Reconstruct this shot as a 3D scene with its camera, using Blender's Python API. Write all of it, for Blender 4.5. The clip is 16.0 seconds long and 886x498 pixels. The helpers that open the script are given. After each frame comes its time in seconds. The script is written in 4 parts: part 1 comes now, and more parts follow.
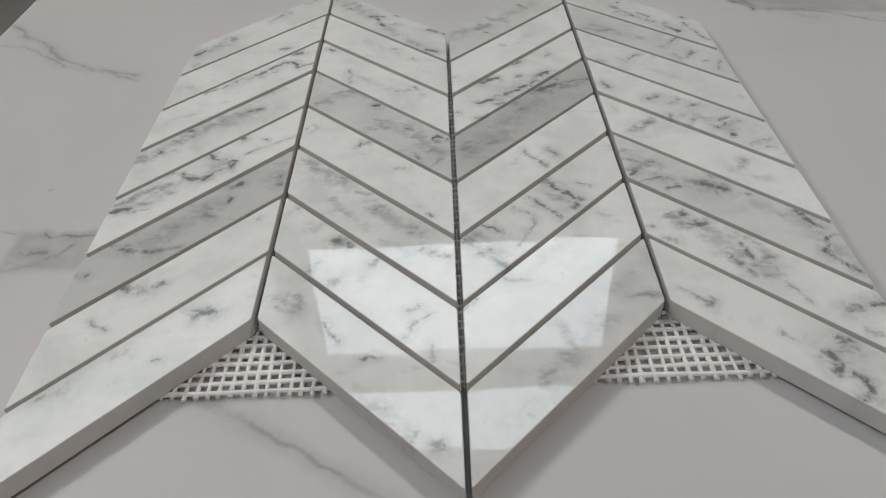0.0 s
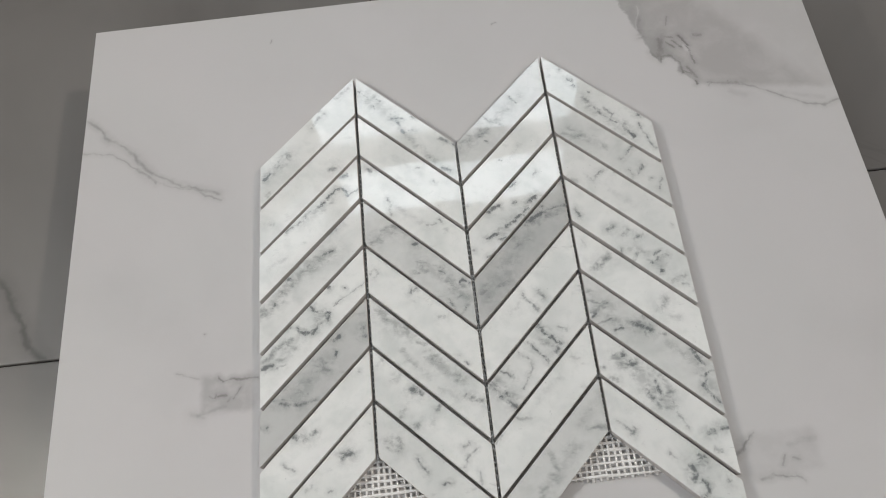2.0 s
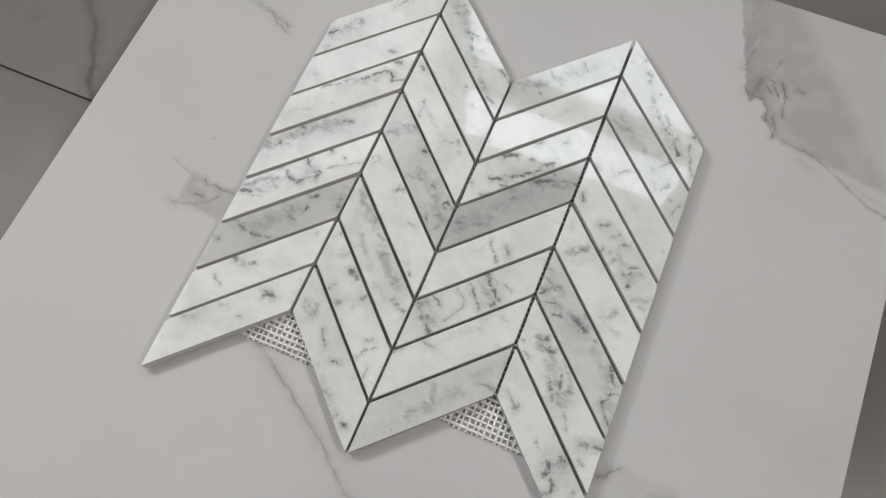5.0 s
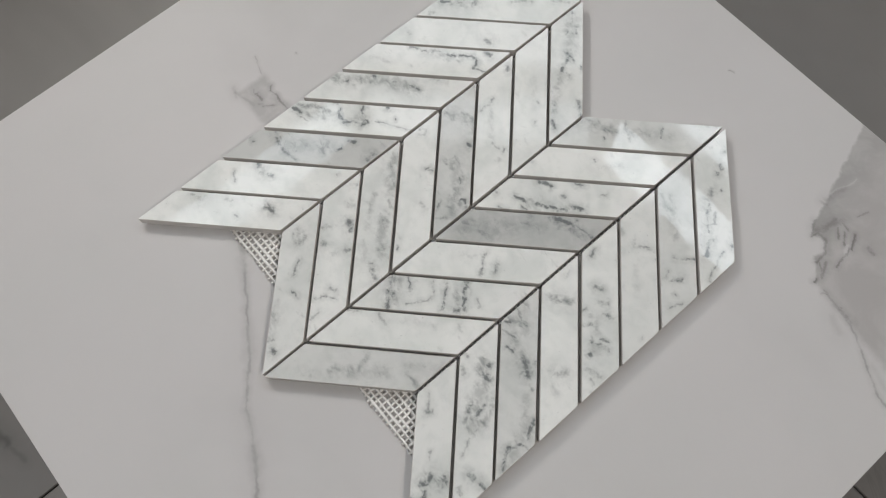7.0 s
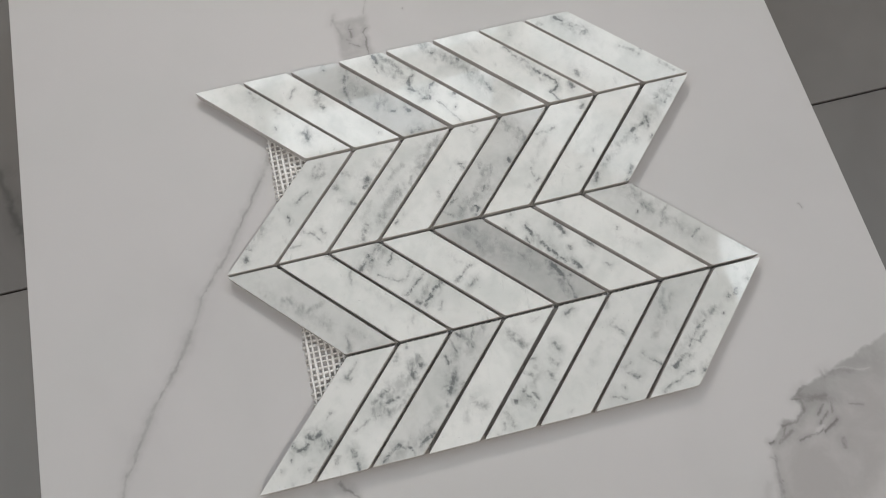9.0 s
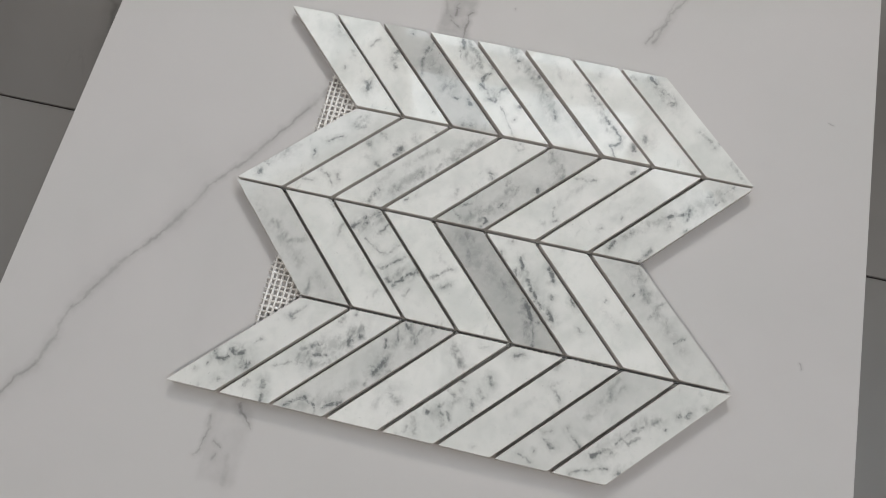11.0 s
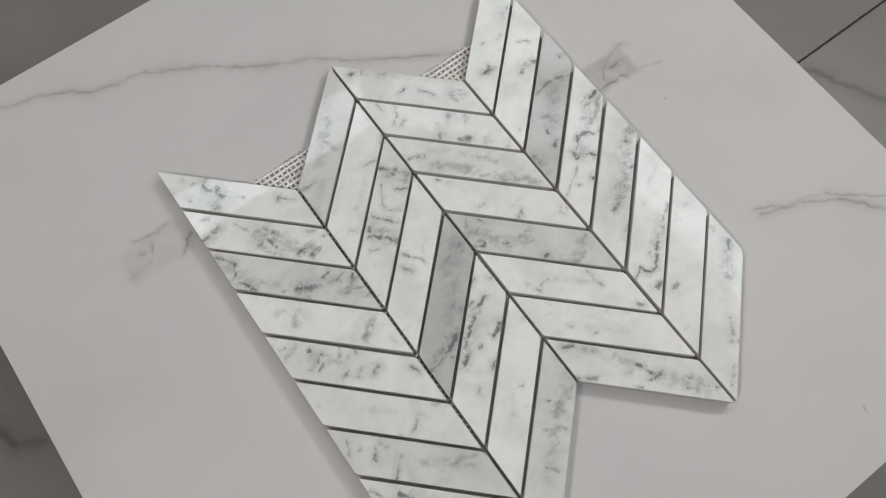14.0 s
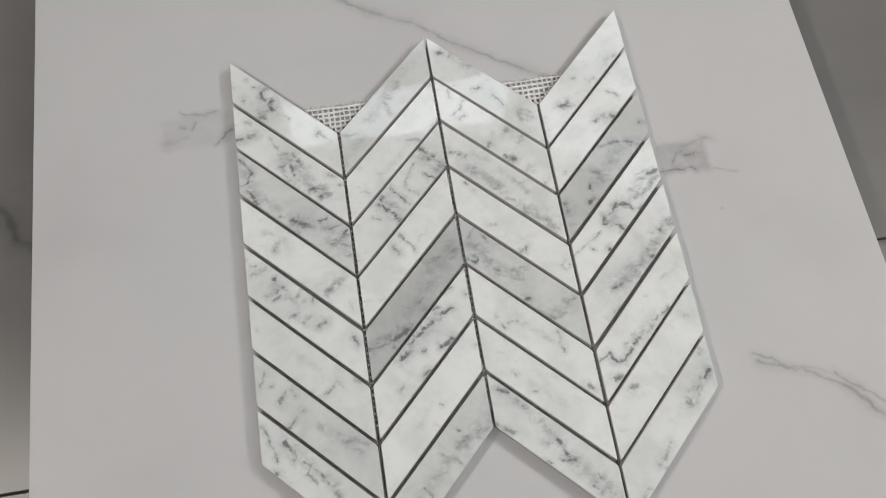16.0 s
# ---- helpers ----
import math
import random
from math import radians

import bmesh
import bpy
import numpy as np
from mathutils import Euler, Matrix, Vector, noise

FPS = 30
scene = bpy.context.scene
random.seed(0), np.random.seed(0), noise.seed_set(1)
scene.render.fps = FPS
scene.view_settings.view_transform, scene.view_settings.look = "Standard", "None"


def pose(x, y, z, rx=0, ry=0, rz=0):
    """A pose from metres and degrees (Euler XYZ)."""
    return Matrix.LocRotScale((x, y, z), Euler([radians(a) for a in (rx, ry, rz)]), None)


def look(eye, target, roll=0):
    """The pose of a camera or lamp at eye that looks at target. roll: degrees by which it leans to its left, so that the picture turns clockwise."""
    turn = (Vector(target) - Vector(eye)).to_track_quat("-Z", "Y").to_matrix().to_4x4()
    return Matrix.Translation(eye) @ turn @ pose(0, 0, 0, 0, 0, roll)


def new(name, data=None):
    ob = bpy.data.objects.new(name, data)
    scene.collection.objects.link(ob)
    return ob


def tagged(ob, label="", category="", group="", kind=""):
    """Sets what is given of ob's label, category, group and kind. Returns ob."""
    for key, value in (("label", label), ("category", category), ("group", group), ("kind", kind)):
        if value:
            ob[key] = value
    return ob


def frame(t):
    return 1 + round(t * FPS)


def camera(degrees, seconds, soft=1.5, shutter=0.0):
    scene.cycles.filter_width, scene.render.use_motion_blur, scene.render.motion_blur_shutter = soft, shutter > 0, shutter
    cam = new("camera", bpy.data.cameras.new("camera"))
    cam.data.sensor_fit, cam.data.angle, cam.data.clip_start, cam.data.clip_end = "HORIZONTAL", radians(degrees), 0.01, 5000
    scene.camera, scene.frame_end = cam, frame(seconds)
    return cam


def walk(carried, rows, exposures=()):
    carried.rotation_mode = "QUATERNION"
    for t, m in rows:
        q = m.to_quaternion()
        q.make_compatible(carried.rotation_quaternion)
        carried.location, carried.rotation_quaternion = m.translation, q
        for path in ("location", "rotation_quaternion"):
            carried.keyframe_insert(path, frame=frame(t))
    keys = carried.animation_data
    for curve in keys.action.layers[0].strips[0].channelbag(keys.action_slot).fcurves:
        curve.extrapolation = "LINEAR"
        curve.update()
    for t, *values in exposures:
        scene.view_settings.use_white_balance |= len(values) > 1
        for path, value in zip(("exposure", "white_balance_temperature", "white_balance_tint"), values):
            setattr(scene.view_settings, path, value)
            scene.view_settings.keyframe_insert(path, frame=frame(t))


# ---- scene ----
# ---------------------------------------------------------------- camera
cam = camera(64.0, 16.0, soft=1.0)
PATH = [
    (0, -0.0014, -0.2531, 0.2892, 47.89, 2.44, -1.00),
    (0.5, -0.0019, -0.2008, 0.3319, 42.46, 3.65, -1.96),
    (1, -0.0012, -0.1635, 0.4098, 33.03, 3.84, -3.95),
    (1.5, -0.0065, -0.1446, 0.5200, 26.93, 2.96, -5.27),
    (2, -0.0141, -0.1365, 0.5701, 22.81, 2.99, -5.79),
    (2.5, -0.0188, -0.1463, 0.5568, 19.79, 2.41, -5.66),
    (3, -0.0064, -0.1544, 0.5752, 18.54, 1.22, -3.70),
    (3.5, 0.0144, -0.1480, 0.5860, 17.87, 0.75, 2.79),
    (4, 0.0329, -0.1500, 0.5798, 18.36, 0.55, 9.81),
    (4.2, 0.0401, -0.1498, 0.5787, 18.56, 0.62, 12.01),
    (4.7, 0.0605, -0.1469, 0.5741, 18.87, 0.66, 18.87),
    (5.25, 0.0822, -0.1388, 0.5726, 18.93, 0.82, 26.20),
    (5.8, 0.1022, -0.1268, 0.5727, 18.82, 1.01, 33.50),
    (6.3, 0.1185, -0.1130, 0.5733, 18.67, 1.19, 40.14),
    (6.5, 0.1245, -0.1071, 0.5737, 18.56, 1.23, 42.72),
    (7, 0.1376, -0.0923, 0.5749, 18.35, 1.32, 49.45),
    (7.5, 0.1474, -0.0739, 0.5779, 17.96, 1.34, 56.17),
    (8, 0.1559, -0.0561, 0.5789, 17.81, 1.35, 62.85),
    (8.5, 0.1623, -0.0375, 0.5805, 17.61, 1.29, 69.59),
    (9, 0.1664, -0.0201, 0.5813, 17.45, 1.22, 76.35),
    (9.2, 0.1673, -0.0129, 0.5810, 17.35, 1.19, 78.94),
    (9.7, 0.1692, 0.0055, 0.5810, 17.38, 1.08, 85.65),
    (10.25, 0.1690, 0.0256, 0.5798, 17.39, 0.96, 93.01),
    (10.8, 0.1667, 0.0456, 0.5781, 17.47, 0.84, 100.41),
    (11.3, 0.1632, 0.0641, 0.5768, 17.65, 0.75, 107.05),
    (11.5, 0.1609, 0.0714, 0.5746, 17.71, 0.70, 109.84),
    (12, 0.1539, 0.0886, 0.5755, 17.80, 0.55, 116.80),
    (12.5, 0.1449, 0.1058, 0.5752, 17.87, 0.43, 123.60),
    (13, 0.1349, 0.1218, 0.5750, 18.01, 0.40, 130.40),
    (13.5, 0.1214, 0.1374, 0.5725, 18.16, 0.37, 137.11),
    (14, 0.1068, 0.1496, 0.5724, 18.20, 0.33, 143.81),
    (14.5, 0.0916, 0.1605, 0.5714, 18.32, 0.31, 150.41),
    (15, 0.0744, 0.1689, 0.5722, 18.35, 0.22, 157.09),
    (15.5, 0.0578, 0.1727, 0.5721, 18.15, -0.09, 163.98),
    (16, 0.0423, 0.1742, 0.5734, 17.83, -0.51, 170.70),
]
EXPOSURES = [(0.0, -2.205), (0.5, -2.275), (1.0, -2.275), (1.5, -2.125), (2.0, -1.995), (2.5, -2.015), (3.5, -1.995), (8.0, -2.005), (15.0, -2.015), (16.0, -1.965)]
walk(cam, [(t, pose(x, y, z, rx, ry, rz)) for t, x, y, z, rx, ry, rz in PATH], EXPOSURES)

# ---------------------------------------------------------------- plan, in metres; the mosaic's middle is x = y = 0
TOP = 0.100            # top of the mosaic over the floor
TILE_H = 0.0080        # thickness of the marble pieces
MESH_H = 0.0026        # thickness of the backing net
SLAB_Z = TOP - TILE_H - MESH_H
SLAB_T = 0.0095
COL = 0.0753           # width of a chevron column, joint included
PITCH = 0.0375        # rise from one row to the next
RISE = 0.0731          # rise of a chevron leg across its column
GAP = 0.0021           # joint between the pieces
ROOM = 0.945           # from the mosaic's middle to each wall with a window
EAST = 1.950           # and to the plain wall at the other end of the room
WALL_T = 0.14
CEIL = 2.900
SILL, HEAD = TOP + 0.880, TOP + 1.805
RAIL_LO, RAIL_HI = TOP + 1.302, TOP + 1.440
OPEN_W = 0.735
OPEN_X = 0.018         # the openings stand a little off the middle of the bay's walls
LAMPS = ((1.640, 0.02, TOP + 2.240, 305.0), (-0.860, 0.02, TOP + 0.920, 54.0))   # the two unseen lamps, built as pendants: place, height, watts

# ---------------------------------------------------------------- world and light
world = bpy.data.worlds.new("sky")
scene.world = world
world.use_nodes = True
wn = world.node_tree
wn.nodes.clear()
sky = wn.nodes.new("ShaderNodeTexSky")
sky.sky_type, sky.sun_disc = "NISHITA", False
sky.sun_elevation, sky.sun_rotation = radians(40), 0.0
bg = wn.nodes.new("ShaderNodeBackground")
bg.inputs["Strength"].default_value = 0.08
wo = wn.nodes.new("ShaderNodeOutputWorld")
wn.links.new(sky.outputs[0], bg.inputs["Color"])
wn.links.new(bg.outputs[0], wo.inputs["Surface"])

# windows stand in the five walls of the bay; wall k faces k * 45 degrees round from y
# window 0 is inferred; the other four are added to repeat its reflection
WINDOW_WATTS = {0: 42.0, 7: 15.5, 6: 27.0, 5: 15.5, 4: 30.0}


def window_light(k):
    """Daylight in the opening of window k, inferred or added: a lamp as large as the opening, just inside the glass."""
    lamp = bpy.data.lights.new("window_daylight", "AREA")
    lamp.shape, lamp.size, lamp.size_y = "RECTANGLE", OPEN_W, HEAD - SILL
    lamp.energy = WINDOW_WATTS[k]
    lamp.color = (0.835, 0.92, 0.98)
    ob = new("window_daylight", lamp)
    mid = (SILL + HEAD) / 2
    r = ROOM + 0.055
    ob.matrix_world = pose(0, 0, 0, 0, 0, -45 * k) @ look((OPEN_X, r, mid), (OPEN_X, 0, mid))
    return ob


def pendant_light(x, y, z, watts):
    """An unseen lamp beside the display, inferred from the side shadows; its pendant form is made up."""
    bulb = bpy.data.lights.new("assumed_bulb", "SPOT")
    bulb.energy, bulb.color = watts, (1.0, 0.92, 0.82)
    bulb.spot_size, bulb.spot_blend, bulb.shadow_soft_size = radians(120), 0.5, 0.035
    ob = new("assumed_bulb", bulb)
    ob.matrix_world = look((x, y, z), (0, 0.0, TOP))
    return ob


for k in WINDOW_WATTS:
    window_light(k)
for place in LAMPS:
    pendant_light(*place)


# ---------------------------------------------------------------- node helpers
class Nodes:
    def __init__(self, tree):
        self.tree = tree

    def add(self, kind, **values):
        n = self.tree.nodes.new(kind)
        for key, v in values.items():
            n.inputs[key.replace("_", " ")].default_value = v
        return n

    def link(self, a, b):
        self.tree.links.new(a, b)
        return b

    def math(self, op, a, b=None, clamp=False):
        n = self.tree.nodes.new("ShaderNodeMath")
        n.operation, n.use_clamp = op, clamp
        for i, v in enumerate((a, b)):
            if v is None:
                continue
            if isinstance(v, (int, float)):
                n.inputs[i].default_value = v
            else:
                self.link(v, n.inputs[i])
        return n.outputs[0]

    def vec(self, op, a, b=None, scale=None):
        n = self.tree.nodes.new("ShaderNodeVectorMath")
        n.operation = op
        for i, v in enumerate((a, b)):
            if v is None:
                continue
            if isinstance(v, tuple):
                n.inputs[i].default_value = v
            else:
                self.link(v, n.inputs[i])
        if scale is not None:
            if isinstance(scale, (int, float)):
                n.inputs["Scale"].default_value = scale
            else:
                self.link(scale, n.inputs["Scale"])
        return n.outputs["Value"] if op in ("LENGTH", "DOT_PRODUCT", "DISTANCE") else n.outputs["Vector"]

    def noise(self, coord, scale, detail=3.0, rough=0.55, warp=0.0):
        n = self.add("ShaderNodeTexNoise", Scale=scale, Detail=detail, Roughness=rough, Distortion=warp)
        self.link(coord, n.inputs["Vector"])
        return n

    def ramp(self, value, lo, hi, a=0.0, b=1.0):
        n = self.tree.nodes.new("ShaderNodeMapRange")
        n.interpolation_type = "SMOOTHSTEP"
        for i, v in ((1, lo), (2, hi), (3, a), (4, b)):
            if isinstance(v, (int, float)):
                n.inputs[i].default_value = v
            else:
                self.link(v, n.inputs[i])
        self.link(value, n.inputs[0])
        return n.outputs[0]

    def mix(self, fac, a, b):
        n = self.tree.nodes.new("ShaderNodeMix")
        n.data_type = "RGBA"
        for i, v in ((0, fac), (6, a), (7, b)):
            if isinstance(v, (int, float, tuple)):
                n.inputs[i].default_value = v
            else:
                self.link(v, n.inputs[i])
        return n.outputs[2]

    def bump(self, height, strength, distance):
        n = self.add("ShaderNodeBump", Strength=strength, Distance=distance)
        self.link(height, n.inputs["Height"])
        return n.outputs[0]


def material(name):
    m = bpy.data.materials.new(name)
    m.use_nodes = True
    m.node_tree.nodes.clear()
    n = Nodes(m.node_tree)
    b = n.add("ShaderNodeBsdfPrincipled")
    o = n.add("ShaderNodeOutputMaterial")
    n.link(b.outputs[0], o.inputs["Surface"])
    return m, n, b


def stroke_group():
    """One streak of a vein: how dark it is at a point, from its two ends, half width and depth."""
    g = bpy.data.node_groups.new("vein_streak", "ShaderNodeTree")
    for name, kind in (("Point", "NodeSocketVector"), ("From", "NodeSocketVector"), ("To", "NodeSocketVector"),
                       ("Width", "NodeSocketFloat"), ("Depth", "NodeSocketFloat"), ("Sofar", "NodeSocketFloat")):
        g.interface.new_socket(name, in_out="INPUT", socket_type=kind)
    g.interface.new_socket("Dark", in_out="OUTPUT", socket_type="NodeSocketFloat")
    g.interface.new_socket("Next", in_out="OUTPUT", socket_type="NodeSocketVector")
    n = Nodes(g)
    i = n.add("NodeGroupInput").outputs
    o = n.add("NodeGroupOutput")
    pa = n.vec("SUBTRACT", i["Point"], i["From"])
    ba = n.vec("SUBTRACT", i["To"], i["From"])
    h = n.math("DIVIDE", n.vec("DOT_PRODUCT", pa, ba), n.vec("DOT_PRODUCT", ba, ba), clamp=True)
    dist = n.vec("LENGTH", n.vec("SUBTRACT", pa, n.vec("SCALE", ba, scale=h)))
    near = n.math("SUBTRACT", 1.0, n.math("DIVIDE", dist, i["Width"]), clamp=True)
    halo = n.math("SUBTRACT", 1.0, n.math("DIVIDE", dist, n.math("MULTIPLY", i["Width"], 3.4)), clamp=True)
    both = n.math("ADD", n.math("MULTIPLY", n.ramp(near, 0.0, 1.0), 0.66), n.math("MULTIPLY", n.ramp(halo, 0.0, 1.0), 0.34))
    soft = n.math("MULTIPLY", both, i["Depth"])
    dark = n.math("MAXIMUM", soft, i["Sofar"])
    n.link(dark, o.inputs[0])
    # the next streak takes its point from this one, so that they are worked out one after another
    n.link(n.vec("SCALE", i["Point"], scale=n.math("ADD", n.math("MULTIPLY", dark, 1e-7), 1.0)), o.inputs[1])
    return g


STREAK = stroke_group()


def streaks(n, point, strokes, spread=1.0, depth=1.0):
    """The darkest of many streaks; ends and widths in millimetres."""
    dark = None
    for x0, y0, x1, y1, w, s in strokes:
        k = n.tree.nodes.new("ShaderNodeGroup")
        k.node_tree = STREAK
        n.link(point, k.inputs["Point"])
        k.inputs["From"].default_value = (x0 / 1000, y0 / 1000, 0)
        k.inputs["To"].default_value = (x1 / 1000, y1 / 1000, 0.0001)
        k.inputs["Width"].default_value = w * spread / 1000
        k.inputs["Depth"].default_value = min(1.0, s * depth)
        if dark is not None:
            n.link(dark, k.inputs["Sofar"])
        dark, point = k.outputs[0], k.outputs[1]
    return dark, point


def flat_point(n, shake_mm, shake_scale, fine_part=0.23):
    """Object coordinates laid flat, with a fine shake so that no vein runs straight."""
    co = n.add("ShaderNodeTexCoord").outputs["Object"]
    flat = n.vec("MULTIPLY", co, (1, 1, 0))
    shake = n.vec("SUBTRACT", n.noise(co, shake_scale, 4.0, 0.6).outputs["Color"], (0.5, 0.5, 0.5))
    shake = n.vec("MULTIPLY", shake, (shake_mm / 500, shake_mm / 500, 0))
    fine = n.vec("SUBTRACT", n.noise(co, shake_scale * 5, 2, 0.5).outputs["Color"], (0.5, 0.5, 0.5))
    fine = n.vec("MULTIPLY", fine, (fine_part * shake_mm / 500, fine_part * shake_mm / 500, 0))
    return co, n.vec("ADD", n.vec("ADD", flat, shake), fine)


# ---------------------------------------------------------------- materials
def legs(lines):
    """Polylines (half width, depth, x, y, x, y, ...) as single streaks."""
    return [(*p[i:i + 4], p[0], p[1]) for p in lines for i in range(2, len(p) - 2, 2)]


def marble(tone, lines):
    """Polished white marble: faint grey clouds, hazy bands, and dark veins that break up into grains."""
    m, n, b = material("polished_marble")
    co, point = flat_point(n, 3.4, 125, 0.24)
    rnd = n.add("ShaderNodeObjectInfo").outputs["Random"]
    off = n.vec("SCALE", (7.0, 13.0, 5.0), scale=rnd)
    oc = n.vec("ADD", co, off)
    cloud = n.ramp(n.noise(oc, 30, 3, 0.5, 0.5).outputs["Fac"], 0.40, 0.74)
    mottle = n.ramp(n.noise(oc, 120, 4, 0.6, 0.3).outputs["Fac"], 0.44, 0.74)
    grain = n.noise(oc, 1100, 2, 0.5).outputs["Fac"]
    white = (0.826 * tone, 0.829 * tone, 0.810 * tone, 1)
    grey = (0.52 * tone, 0.556 * tone, 0.535 * tone, 1)
    col = n.mix(n.math("MULTIPLY", cloud, 0.40), white, grey)
    col = n.mix(n.math("MULTIPLY", mottle, 0.20), col, grey)
    # smudged short streaks of the stone itself, all leaning one way
    lean = n.vec("ADD", n.vec("MULTIPLY", oc, (1, 1, 0)), off)
    turn = n.add("ShaderNodeMapping", Scale=(1.0, 1.7, 1.0), Rotation=(0, 0, radians(38)))
    n.link(lean, turn.inputs["Vector"])
    smear = n.ramp(n.noise(turn.outputs[0], 80, 5, 0.6, 0.3).outputs["Fac"], 0.56, 0.80)
    patch = n.ramp(n.noise(oc, 34, 2, 0.5).outputs["Fac"], 0.48, 0.66)
    thin = n.math("MULTIPLY", n.math("MULTIPLY", smear, patch), 0.36)
    speck = n.ramp(n.noise(oc, 360, 2, 0.5).outputs["Fac"], 0.70, 0.84)
    veins = n.math("MAXIMUM", thin, n.math("MULTIPLY", speck, 0.30))
    strokes = legs(lines)
    bands = [p for p in strokes if p[4] > 2.9]
    fine = [p for p in strokes if p[4] <= 2.9]
    grit = n.noise(oc, 520, 4, 0.64, 0.2).outputs["Fac"]
    blot = n.noise(oc, 175, 4, 0.58, 0.4).outputs["Fac"]
    if bands:
        haze, point = streaks(n, point, bands, 1.25, 1.3)
        flakes = n.noise(turn.outputs[0], 120, 4, 0.55, 0.3).outputs["Fac"]
        spots = n.math("MULTIPLY", n.ramp(flakes, 0.48, 0.70), n.ramp(haze, 0.03, 0.24))
        haze = n.math("MULTIPLY", haze, n.ramp(blot, 0.32, 0.64, 0.35, 1.15))
        veins = n.math("MAXIMUM", veins, n.math("ADD", haze, n.math("MULTIPLY", spots, 0.30)))
    if fine:
        drawn, point = streaks(n, point, fine, 1.6, 1.34)
        # the grain of the stone breaks each vein into darker and paler grains
        broken = n.math("MULTIPLY", n.ramp(blot, 0.38, 0.60, 0.40, 1.12), n.ramp(grit, 0.36, 0.60, 0.80, 1.10))
        veins = n.math("MAXIMUM", veins, n.math("MULTIPLY", drawn, broken))
        dust = n.math("MULTIPLY", n.ramp(grit, 0.50, 0.70), n.ramp(drawn, 0.02, 0.20))
        veins = n.math("MAXIMUM", veins, n.math("MULTIPLY", dust, 0.18))
    col = n.mix(n.math("MINIMUM", veins, 0.88), col, (0.120, 0.132, 0.138, 1))
    col = n.mix(n.math("MULTIPLY", grain, 0.06), col, (0.5, 0.5, 0.5, 1))
    # polish on the face, sawn stone on the sides with shade painted in as brown
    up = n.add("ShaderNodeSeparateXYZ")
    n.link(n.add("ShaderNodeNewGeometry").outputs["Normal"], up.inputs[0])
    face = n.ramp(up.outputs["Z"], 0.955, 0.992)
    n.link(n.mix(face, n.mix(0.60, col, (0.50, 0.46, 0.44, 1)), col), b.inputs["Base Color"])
    rough = n.math("ADD", n.math("MULTIPLY", grain, 0.03), n.ramp(face, 0, 1, 0.55, 0.012))
    n.link(rough, b.inputs["Roughness"])
    b.inputs["IOR"].default_value = 1.5
    b.inputs["Specular IOR Level"].default_value = 0.55
    n.link(n.bump(n.noise(oc, 45, 2, 0.5).outputs["Fac"], 0.10, 0.0006), b.inputs["Normal"])
    return m


